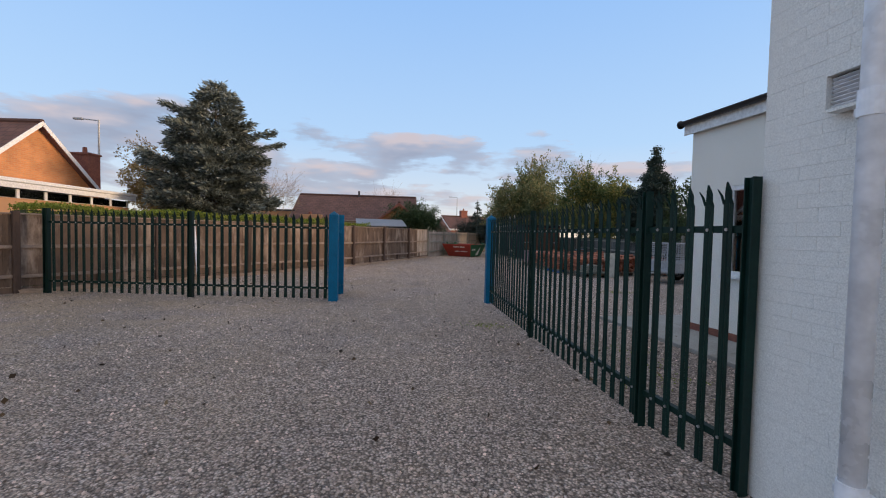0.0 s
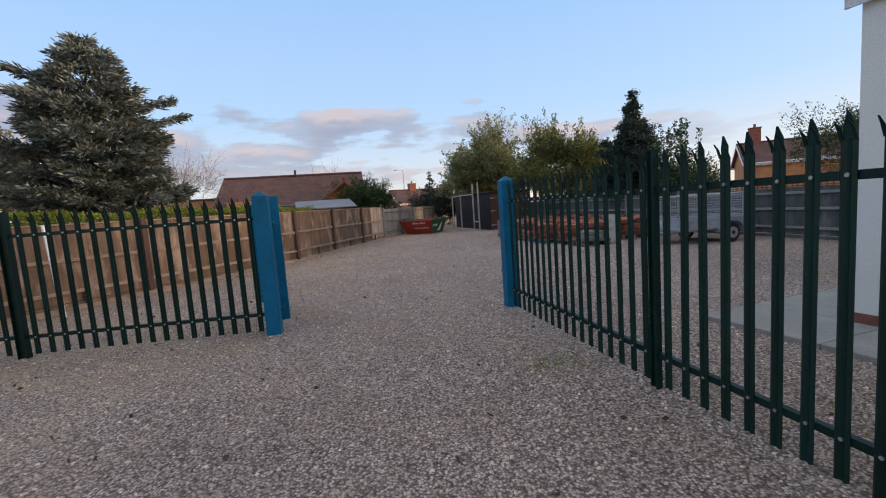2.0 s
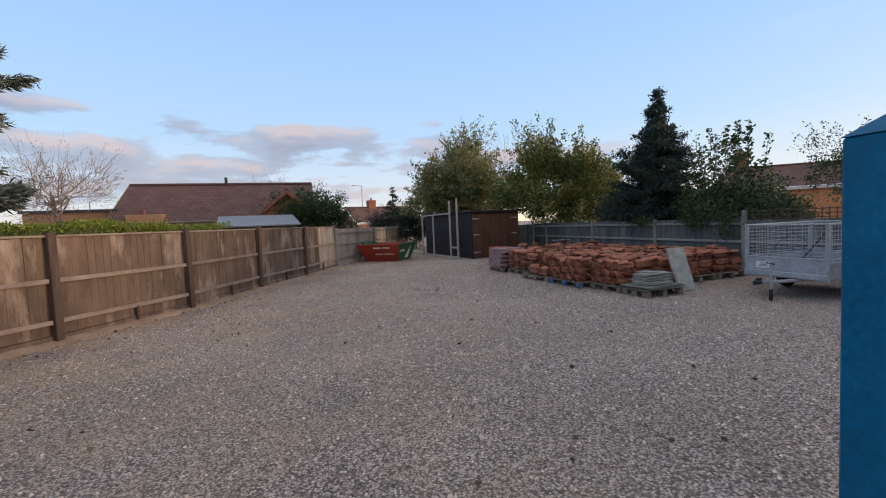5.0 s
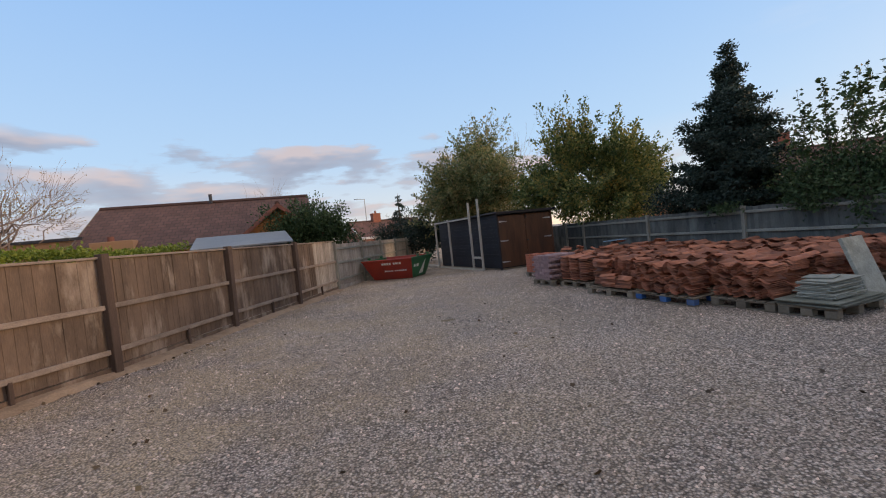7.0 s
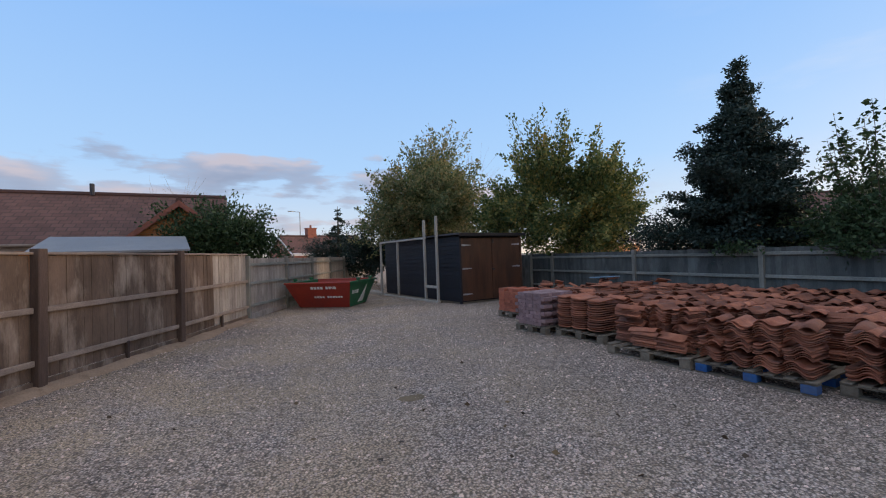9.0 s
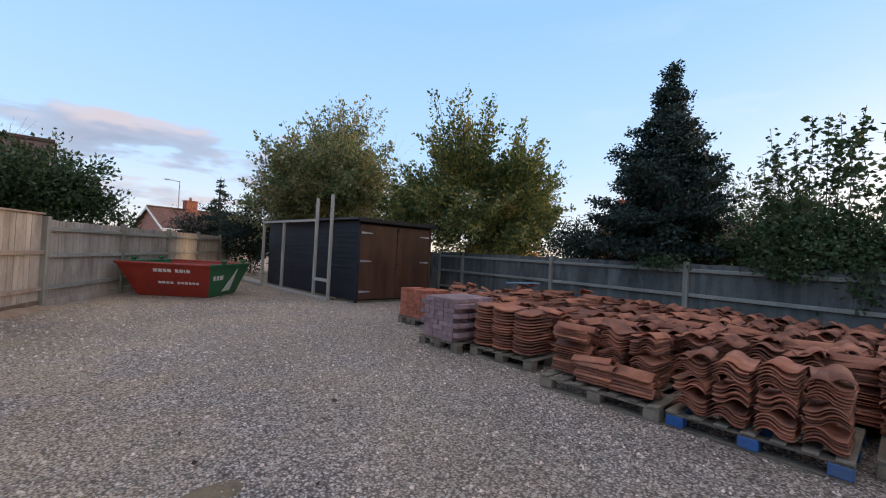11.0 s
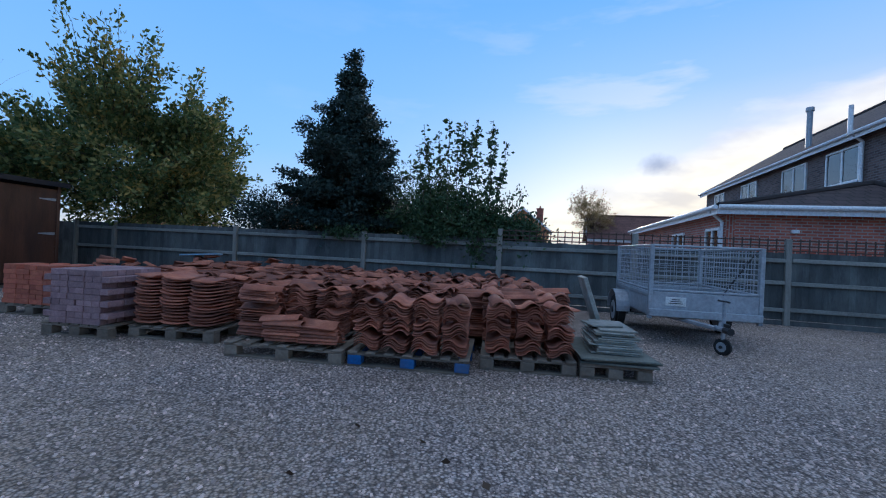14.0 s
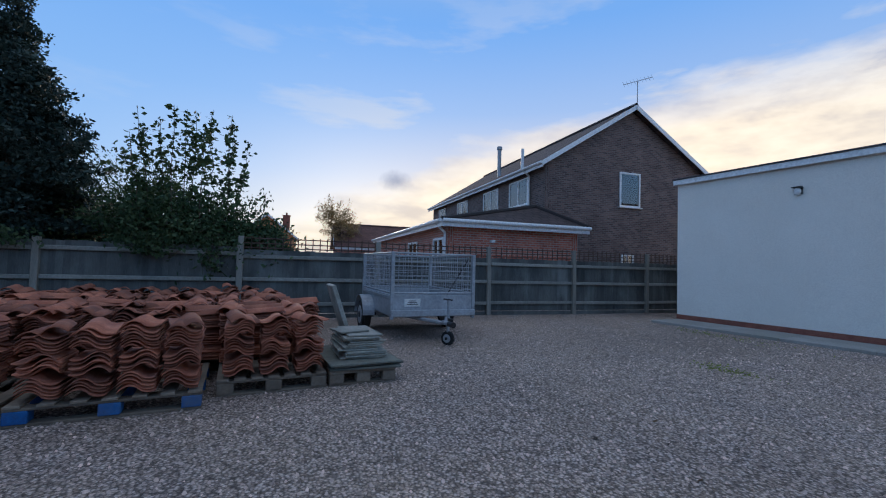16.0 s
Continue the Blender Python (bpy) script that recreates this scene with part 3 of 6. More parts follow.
def fence_run(name, posts, top, post_top, board_w, rails, mats, label, post_size=0.1, side=1, foot=0.12, cap=False, stub=False, trellis=0.0, pale_from=99):
    """A fence along posts (x, y): each bay has its boards and rails; side: on which side the posts and rails stand."""
    board_m, rail_m, post_m = mats
    root = thing(name, pose(posts[0][0], posts[0][1], 0), label, "fence", kind="structure")
    x0, y0 = posts[0]
    bm = block(0, 0, 0, post_size, post_size, post_top, bevel=0.008)
    post_mesh = as_mesh("fence_post", bm, post_m)
    boards = {}
    end_mesh = as_mesh("fence_post", block(0, 0, 0, post_size, post_size, post_top, bevel=0.008), POST_GREY)
    for i, (px, py) in enumerate(posts if pale_from == 99 else posts[:-1]):
        part("fence_post", end_mesh if i > pale_from else post_mesh, None, root, "", pose(px - x0, py - y0, -0.02, random.uniform(-0.7, 0.7), random.uniform(-0.7, 0.7), math.degrees(math.atan2(posts[min(i + 1, len(posts) - 1)][1] - posts[max(i - 1, 0)][1], posts[min(i + 1, len(posts) - 1)][0] - posts[max(i - 1, 0)][0]))))
    for i in range(len(posts) - 1):
        (ax, ay), (bx, by) = posts[i], posts[i + 1]
        length, ang = math.hypot(bx - ax, by - ay), math.degrees(math.atan2(by - ay, bx - ax))
        bay = pose(ax - x0, ay - y0, 0, 0, 0, ang)
        n = max(1, round((length - post_size) / (board_w * 0.88)))
        for j in range(n):
            u = post_size / 2 + (length - post_size) * (j + 0.5) / n
            key = "pale" if i >= pale_from and j > n * 0.42 else "dark"
            if key not in boards:
                boards[key] = [board_mesh("fence_board", board_w, top - foot + d, FENCE_PALE if key == "pale" else board_m) for d in (0.0, 0.006, -0.008)]
            part("fence_board", boards[key][random.randrange(3)], None, root, "", bay @ pose(u, side * 0.035, foot, random.uniform(-0.2, 0.2), random.uniform(-0.08, 0.08), 1.0 * side + random.uniform(-0.5, 0.5)))
        for z in rails:
            part("rail", block(length / 2, -side * 0.005, z - 0.04, length - post_size - 0.006, 0.045, 0.075, bevel=0.008), rail_m, root, "", bay @ pose(0, 0, 0, 0, random.uniform(-0.25, 0.25), 0))
        part("gravel_board", block(length / 2, side * 0.02, -0.03, length - post_size - 0.006, 0.03, foot + 0.02, bevel=0.004), board_m, root, "", bay)
        if cap:
            part("capping_rail", block(length / 2, side * 0.02, top + 0.004, length - post_size * 0.6, 0.07, 0.035, bevel=0.006), rail_m, root, "", bay)
        if stub:
            part("stub_post", block(length * 0.52, -side * 0.01, -0.02, 0.05, 0.05, 0.36, bevel=0.006), post_m, root, "", bay)
        if trellis:
            bm = bmesh.new()
            for z in (top + 0.03, top + trellis * 0.5, top + trellis - 0.02):
                box(bm, length / 2, side * 0.02, z, length - post_size, 0.018, 0.022)
            k = int(length / 0.15)
            for j in range(k + 1):
                box(bm, post_size / 2 + (length - post_size) * j / k, side * 0.036, top, 0.02, 0.014, trellis + 0.03)
            part("trellis", bm, POST_BROWN, root, "thin square wooden trellis", bay)
    return root


earth_patch(1.55, 18.66, 0.15, 0.10, 1, "small bare brown earth patch in the gravel", MUD)
LEFT_POSTS = [(-12.4, 2.0), (-11.2, 4.4), (-10.0, 6.7), (-8.9, 9.0), (-7.45, 11.4), (-6.05, 13.8), (-4.75, 16.1), (-3.53, 18.4), (-2.55, 21.1), (-1.48, 23.65), (-0.45, 26.6)]
FAR_POSTS = [(-0.45, 26.6), (0.56, 29.0), (1.55, 31.5), (2.55, 34.1), (3.55, 36.8), (4.6, 39.5), (5.7, 42.2)]
fence_run("left_fence", LEFT_POSTS, 1.70, 1.80, 0.15, (0.36, 1.01), (FENCE_BROWN, RAIL_BROWN, POST_BROWN), "brown stained closeboard fence with three weathered rails", post_size=0.125, side=1, foot=0.14, cap=True, stub=True, pale_from=9)
soil_edge(LEFT_POSTS[3:])
fence_run("left_fence_pale", FAR_POSTS, 1.62, 1.70, 0.10, (0.35, 0.95, 1.45), (FENCE_PALE, RAIL_GREY, POST_GREY), "pale weathered featheredge fence with grey rails", side=1, foot=0.14)
RIGHT_POSTS = [(9.72, 28.7), (9.78, 27.4), (10.0, 23.75), (10.2, 20.38), (10.38, 17.27)]
fence_run("right_fence", RIGHT_POSTS, 1.43, 1.49, 0.12, (0.25, 0.80, 1.30), (FENCE_GREY, RAIL_GREY, POST_GREY), "grey weathered closeboard fence below the trees", side=1, foot=0.1)
TRELLIS_POSTS = [(10.38, 17.27), (10.55, 14.55), (10.7, 11.8), (10.68, 9.4), (10.72, 7.0), (10.75, 4.6), (10.8, 2.2)]
fence_run("trellis_fence", TRELLIS_POSTS, 1.38, 1.66, 0.12, (0.30, 0.80, 1.24), (FENCE_GREY, RAIL_GREY, POST_GREY), "dark weathered closeboard fence topped with trellis", side=1, foot=0.1, trellis=0.24)
fence_run("corner_fence", [(7.4, 30.6), (9.72, 28.7)], 1.40, 1.45, 0.12, (0.3, 1.2), (FENCE_GREY, RAIL_GREY, POST_GREY), "short grey board fence behind the shed", side=-1, foot=0.1)


# ---- palisade fences and gate ----
def pale_mesh(height=1.80):
    """A W-section pale with a three-pointed splayed head; outward is -y."""
    bm = bmesh.new()
    body = height - 0.13
    front = [(-0.034, 0.0), (-0.020, -0.011), (-0.006, 0.0), (0.006, 0.0), (0.020, -0.011), (0.034, 0.0)]
    back = [(x, y + 0.006) for x, y in front[::-1]]
    prism(bm, front + back, 0.0, body)

    def spike(x0, x1, steps):
        rings = []
        for z, w, y in steps:
            mid, half = (x0 + x1) / 2, (x1 - x0) / 2 * w
            rings.append([bm.verts.new(c) for c in ((mid - half, y - 0.004, z), (mid + half, y - 0.004, z), (mid + half, y + 0.004, z), (mid - half, y + 0.004, z))])
        bm.faces.new(rings[0][::-1])
        for a, b in zip(rings, rings[1:]):
            for i in range(4):
                bm.faces.new((a[i], a[(i + 1) % 4], b[(i + 1) % 4], b[i]))
        bm.faces.new(rings[-1])
    spike(-0.024, 0.024, [(body, 1.0, 0.0), (body + 0.07, 0.95, 0.0), (body + 0.13, 0.12, -0.012)])
    for s in (-1, 1):
        spike(s * 0.029 - 0.008, s * 0.029 + 0.008, [(body - 0.005, 1.0, 0.0), (body + 0.05, 0.8, -0.022), (body + 0.085, 0.2, -0.050)])
    return as_mesh("pale", bm, GREEN_STEEL)


PALE = pale_mesh()
BOLT_MESH = as_mesh("bolt_head", rod(bmesh.new(), (0, 0.0, 0), (0, -0.008, 0), 0.011, 6), BOLT)


def palisade(name, a, b, label, pitch=0.168, out=-1, first=None, step=0.1637):
    """One bay between two posts; out: on which side of the rails the pales stand."""
    (ax, ay), (bx, by) = a, b
    length, ang = math.hypot(bx - ax, by - ay), math.degrees(math.atan2(by - ay, bx - ax))
    root = thing(name, pose(ax, ay, 0, 0, 0, ang), label, "fence", group="palisade fence bays")
    n = round(length / pitch) - 1
    for z in (0.27, 1.56):
        bm = bmesh.new()
        box(bm, length / 2, 0, z - 0.022, length - 0.06, 0.006, 0.045)
        box(bm, length / 2, 0.02 * -out, z + 0.017, length - 0.06, 0.04, 0.006)
        part("rail", bm, GREEN_STEEL, root)
    spots = [length * (i + 1) / (n + 1) for i in range(n)] if first is None else [length - first - step * i for i in range(30) if length - first - step * i > 0.06]
    for u in spots:
        turn = 0 if out < 0 else 180
        p = part("pale", PALE, None, root, "", pose(u, out * 0.012, 0.05 + random.uniform(-0.004, 0.004), random.uniform(-0.3, 0.3), random.uniform(-0.25, 0.25), turn))
        for z in (0.22, 1.51):
            part("bolt_head", BOLT_MESH, None, p, "", pose(0, -0.004, z))
    return root


def steel_post(x, y, ang, h=1.86, s=1.0):
    bm = bmesh.new()
    f, t, d = 0.045 * s, 0.004, 0.054 * s
    prism(bm, [(-f, -d), (f, -d), (f, -d + 0.009), (t, -d + 0.009), (t, d - 0.009), (f, d - 0.009), (f, d), (-f, d), (-f, d - 0.009), (-t, d - 0.009), (-t, -d + 0.009), (-f, -d + 0.009)], -0.02, h)
    solo("fence_post", bm, GREEN_STEEL, pose(x, y, 0, 0, 0, ang), "dark green steel I-section palisade post", "post", "palisade posts")


def gate_post(x, y, ang, h=1.92):
    bm = block(0, 0, -0.02, 0.185, 0.185, h - 0.05, bevel=0.008)
    root = thing("gate_post", pose(x, y, 0, 0, 0, ang), "blue painted square steel gate post with pyramid cap", "post", "gate posts")
    part("post_tube", bm, BLUE_STEEL, root)
    bm = bmesh.new()
    base = [bm.verts.new((sx * 0.094, sy * 0.094, h - 0.07)) for sx, sy in ((-1, -1), (1, -1), (1, 1), (-1, 1))]
    tip = bm.verts.new((0, 0, h + 0.005))
    bm.faces.new(base[::-1])
    for i in range(4):
        bm.faces.new((base[i], base[(i + 1) % 4], tip))
    part("cap", bm, BLUE_STEEL, root)
    return root


P_LEFT = [(-2.03, 8.86), (-5.12, 8.94), (-8.35, 9.12)]
P_RIGHT = [(1.34, 9.0), (1.58, 5.96), (1.845, 3.12), (2.005, 2.22)]
palisade("palisade_bay", P_LEFT[1], P_LEFT[0], "dark green steel palisade bay beside the gate", out=-1)
palisade("palisade_bay", P_LEFT[2], P_LEFT[1], "dark green steel palisade bay before the wooden fence", out=-1)
for i in range(3):
    palisade("palisade_bay", P_RIGHT[i + 1], P_RIGHT[i], "dark green steel palisade bay along the drive", out=1, first=(0.173, 0.14, 0.15)[i], step=0.155 if i == 2 else 0.1637)
for x, y in P_LEFT[1:]:
    steel_post(x, y, 90)
for x, y in P_RIGHT[1:]:
    steel_post(x, y, 5, s=0.62)
gate_post(*P_LEFT[0], 3)
gate_post(*P_RIGHT[0], 5)


def open_gate():
    """The leaf stands open behind its post, swung past a right angle."""
    ang = math.degrees(math.atan2(1.55, -0.75))
    root = thing("palisade_gate", pose(-1.96, 9.22, 0, 0, 0, ang), "blue framed palisade gate leaf standing open", "gate")
    part("stile", block(0, 0, 0.10, 0.06, 0.12, 1.76, bevel=0.006), BLUE_STEEL, root)
    part("stile", block(1.62, 0, 0.10, 0.06, 0.06, 1.70, bevel=0.006), BLUE_STEEL, root)
    for z in (0.24, 1.52):
        part("gate_rail", block(0.81, 0, z, 1.56, 0.05, 0.05, bevel=0.005), BLUE_STEEL, root)
    for i in range(9):
        part("pale", PALE, None, root, "", pose(0.14 + 0.168 * i, -0.03, 0.08))
    for z in (0.30, 1.50):
        bm = bmesh.new()
        rod(bm, (-0.06, 0.04, z - 0.05), (-0.06, 0.04, z + 0.05), 0.02, 10)
        rod(bm, (-0.02, 0.02, z), (-0.20, 0.16, z), 0.022, 8)
        part("hinge", bm, BLUE_STEEL, root)


open_gate()


# ---- main building with its painted brick wall ----
def main_building():
    root = thing("main_building", pose(2.06, 2.22, 0, 0, 0, 5), "tall white painted brick building beside the drive", "building", kind="structure")
    wall = bmesh.new()
    box(wall, 2.2, -6.0, -0.1, 4.393, 11.96, 5.5)
    part("wall", wall, WHITE_PAINT, root)
    part("roof", block(2.2, -6.0, 5.4, 4.7, 12.3, 0.18), FELT, root)
    # painted bricks near the corner, in stretcher bond, on the drive side
    kinds = []
    for i in range(6):
        bm = bmesh.new()
        box(bm, 0, 0, 0, 0.030, 0.2246, 0.0722, bevel=0.0013)
        for v in bm.verts:
            v.co += Vector((random.uniform(-0.0004, 0.0004), random.uniform(-0.0002, 0.0002), random.uniform(-0.0006, 0.0001)))
        kinds.append(as_mesh("brick", bm, WHITE_PAINT))
    half = as_mesh("brick", block(0, 0, 0, 0.030, 0.1120, 0.07246, bevel=0.0009), WHITE_PAINT)
    for row in range(46):
        for col in range(7):
            off = 0.0 if row % 2 else 0.1125
            if row % 2 == 0 and col == 0:
                part("brick", half, None, root, "", pose(0.0145, -0.055, row * 0.0725))
            y = -0.11 - col * 0.225 - off
            part("brick", kinds[random.randrange(6)], None, root, "", pose(0.0145 + random.uniform(-0.0003, 0.0003), y, row * 0.0725, 0, 0, random.uniform(-0.05, 0.05)))
    return root


def drain_pipe():
    root = thing("drain_pipe", pose(1.99, 1.545, 0), "pale grey painted drain pipe on the white wall", "pipe")
    part("pipe", rod(bmesh.new(), (0, 0, 0.05), (0, 0, 5.3), 0.047, 24), PIPE_PAINT, root, smooth=True)
    for z in (0.36, 2.02, 3.8):
        part("collar", rod(bmesh.new(), (0, 0, z), (0, 0, z + 0.11), 0.054, 24), PIPE_PAINT, root, smooth=False)
        part("bracket", block(0.05, 0, z + 0.02, 0.10, 0.18, 0.035, bevel=0.004), PIPE_PAINT, root)


def wall_vent():
    root = thing("wall_vent", pose(2.075, 1.72, 2.12, 0, 0, 5), "white louvred extractor vent with dark slats", "vent")
    part("backing", block(-0.004, 0, 0.0, 0.006, 0.165, 0.16), BLACK_PLASTIC, root)
    bm = bmesh.new()
    for y in (-0.10, 0.09):
        box(bm, -0.02, y, -0.01, 0.06, 0.03 if y < 0 else 0.012, 0.18)
    for z in (-0.015, 0.155):
        box(bm, -0.02, 0, z, 0.058, 0.168, 0.016)
    part("frame", bm, WHITE_PAINT, root)
    for i in range(8):
        part("slat", block(-0.018, 0, 0.010 + i * 0.018, 0.022, 0.16, 0.003, ry=35), PIPE_PAINT, root)


main_building()
drain_pipe()
wall_vent()


# ---- white flat-roofed annex ----
ANNEX = pose(4.28, 6.64, 0, 0, 0, 10)


def window_unit(name, m, w, h, label, panes=2, blind=None, parent=None, sill=True, depth=0.07):
    """A window facing -x of its pose: frame, casements, panes and sill; its foot is at the pose's z."""
    # under a parent, an added pale sheet behind the glass imitates reflected sky
    root = thing(name, m, label, "window", kind="structure") if parent is None else part(name, block(0.03, 0, 0, 0.02, w * 0.98, h * 0.98), PALE_BACKING, parent, label, m)
    f = bmesh.new()
    for y in (-w / 2 + 0.035, w / 2 - 0.035):
        box(f, 0, y, 0, depth, 0.07, h, bevel=0.006)
    for z in (0, h - 0.07):
        box(f, 0, 0, z, depth - 0.004, w - 0.142, 0.07, bevel=0.006)
    for i in range(1, panes):
        box(f, 0, -w / 2 + w * i / panes, 0.072, depth - 0.006, 0.08, h - 0.144, bevel=0.006)
    part("window_frame", f, WHITE_PLASTIC, root)
    for i in range(panes):
        pw = w / panes
        part("pane", block(0.004, -w / 2 + pw * (i + 0.5), 0.065, 0.012, pw - 0.09, h - 0.13), GLASS, root)
        if blind:
            part("blind", block(0.05, -w / 2 + pw * (i + 0.5), 0.075, 0.004, pw - 0.10, h * 0.62), blind, root, "brown blind behind the glass")
    if sill:
        part("window_sill", block(-0.045, 0, -0.04, 0.12, w + 0.10, 0.038, bevel=0.005), WHITE_PLASTIC, root)
    return root


def annex():
    root = thing("annex", ANNEX, "white rendered flat-roofed annex with black gutter", "building", kind="structure")
    W, L, H, T = 5.02, 7.0, 3.28, 0.25
    # west wall with the window opening, then the other walls butted between
    y0, y1, z0, z1 = -2.03, -0.72, 0.98, 2.28
    bm = bmesh.new()
    box(bm, T / 2, (y1 + 0) / 2, 0.16, T, -y1, H - 0.16)
    box(bm, T / 2, (y0 - L) / 2, 0.16, T, L + y0, H - 0.16)
    box(bm, T / 2, (y0 + y1) / 2, 0.16, T, y1 - y0, z0 - 0.16)
    box(bm, T / 2, (y0 + y1) / 2, z1, T, y1 - y0, H - z1)
    part("wall_west", bm, WHITE_RENDER, root)
    part("wall_north", block(T + (W - T) / 2, -T / 2, 0.16, W - T, T, H - 0.16), WHITE_RENDER, root)
    part("wall_east", block(W - T / 2, -T - (L - T) / 2, 0.16, T, L - T, H - 0.16), WHITE_RENDER, root)
    part("plinth", block(W / 2, -L / 2, -0.05, W + 0.016, L + 0.016, 0.209), PLINTH, root, "dark red brick plinth course")
    part("roof", block(W / 2, -L / 2, H + 0.004, W + 0.10, L + 0.10, 0.10), FELT, root)
    part("floor", block(W / 2, -L / 2, 0.161, W - 0.52, L - 0.52, 0.02), CONCRETE, root)
    part("fascia", block(-0.075, -L / 2, H - 0.10, 0.025, L + 0.2, 0.20, bevel=0.004), WHITE_PLASTIC, root)
    part("north_fascia", block(W / 2, 0.075, H - 0.02, W + 0.13, 0.022, 0.12, bevel=0.004), WHITE_PLASTIC, root)
    part("roof_edge", block(W / 2, 0.085, H + 0.102, W + 0.16, 0.05, 0.03, bevel=0.004), FELT, root)
    g = bmesh.new()
    pts = [(0.06 * math.cos(a), 0.06 * math.sin(a)) for a in [math.pi + math.pi * i / 10 for i in range(11)]]
    prism(g, pts + [(x * 0.9, z * 0.9 + 0.002) for x, z in pts[::-1]], -0.1, L + 0.1, pose(-0.145, 0.0, H + 0.10, 90, 0, 0))
    part("gutter", g, BLACK_PLASTIC, root, "black half-round plastic gutter", smooth=False)
    part("gutter_end", rod(bmesh.new(), (-0.145, 0.1, H + 0.075), (-0.145, 0.125, H + 0.075), 0.066, 16), BLACK_PLASTIC, root)
    return root


def bulkhead_light():
    root = thing("bulkhead_light", ANNEX @ pose(2.60, 0.0, 2.72), "small black caged outside wall light", "lamp")
    part("back_plate", block(0, 0.012, 0, 0.13, 0.024, 0.16, bevel=0.006), BLACK_PLASTIC, root)
    bm = bmesh.new()
    bmesh.ops.create_uvsphere(bm, u_segments=16, v_segments=10, radius=0.07, matrix=pose(0, 0.05, 0.06) @ Matrix.Diagonal((0.85, 0.75, 1.1, 1)))
    part("diffuser", bm, WHITE_PLASTIC, root, smooth=True)
    part("hood", block(0, 0.06, 0.125, 0.16, 0.12, 0.02, bevel=0.006), BLACK_PLASTIC, root)


def paving():
    root = thing("path", ANNEX, "concrete slab path round the white annex", "path", kind="structure")
    for i in range(8):
        part("slab", block(-0.47, 1.0 - 0.62 - i * 1.25, -0.03, 0.93, 1.243, 0.085, bevel=0.008), CONCRETE, root)
    for i in range(4):
        part("slab", block(0.62 + i * 1.25, 0.51, -0.03, 1.243, 0.98, 0.085, bevel=0.008), CONCRETE, root)


annex()
window_unit("window_1", ANNEX @ pose(0.045, -1.375, 0.98), 1.30, 1.30, "white plastic two-pane window reflecting the dusk", 2, BLIND)
bulkhead_light()
paving()


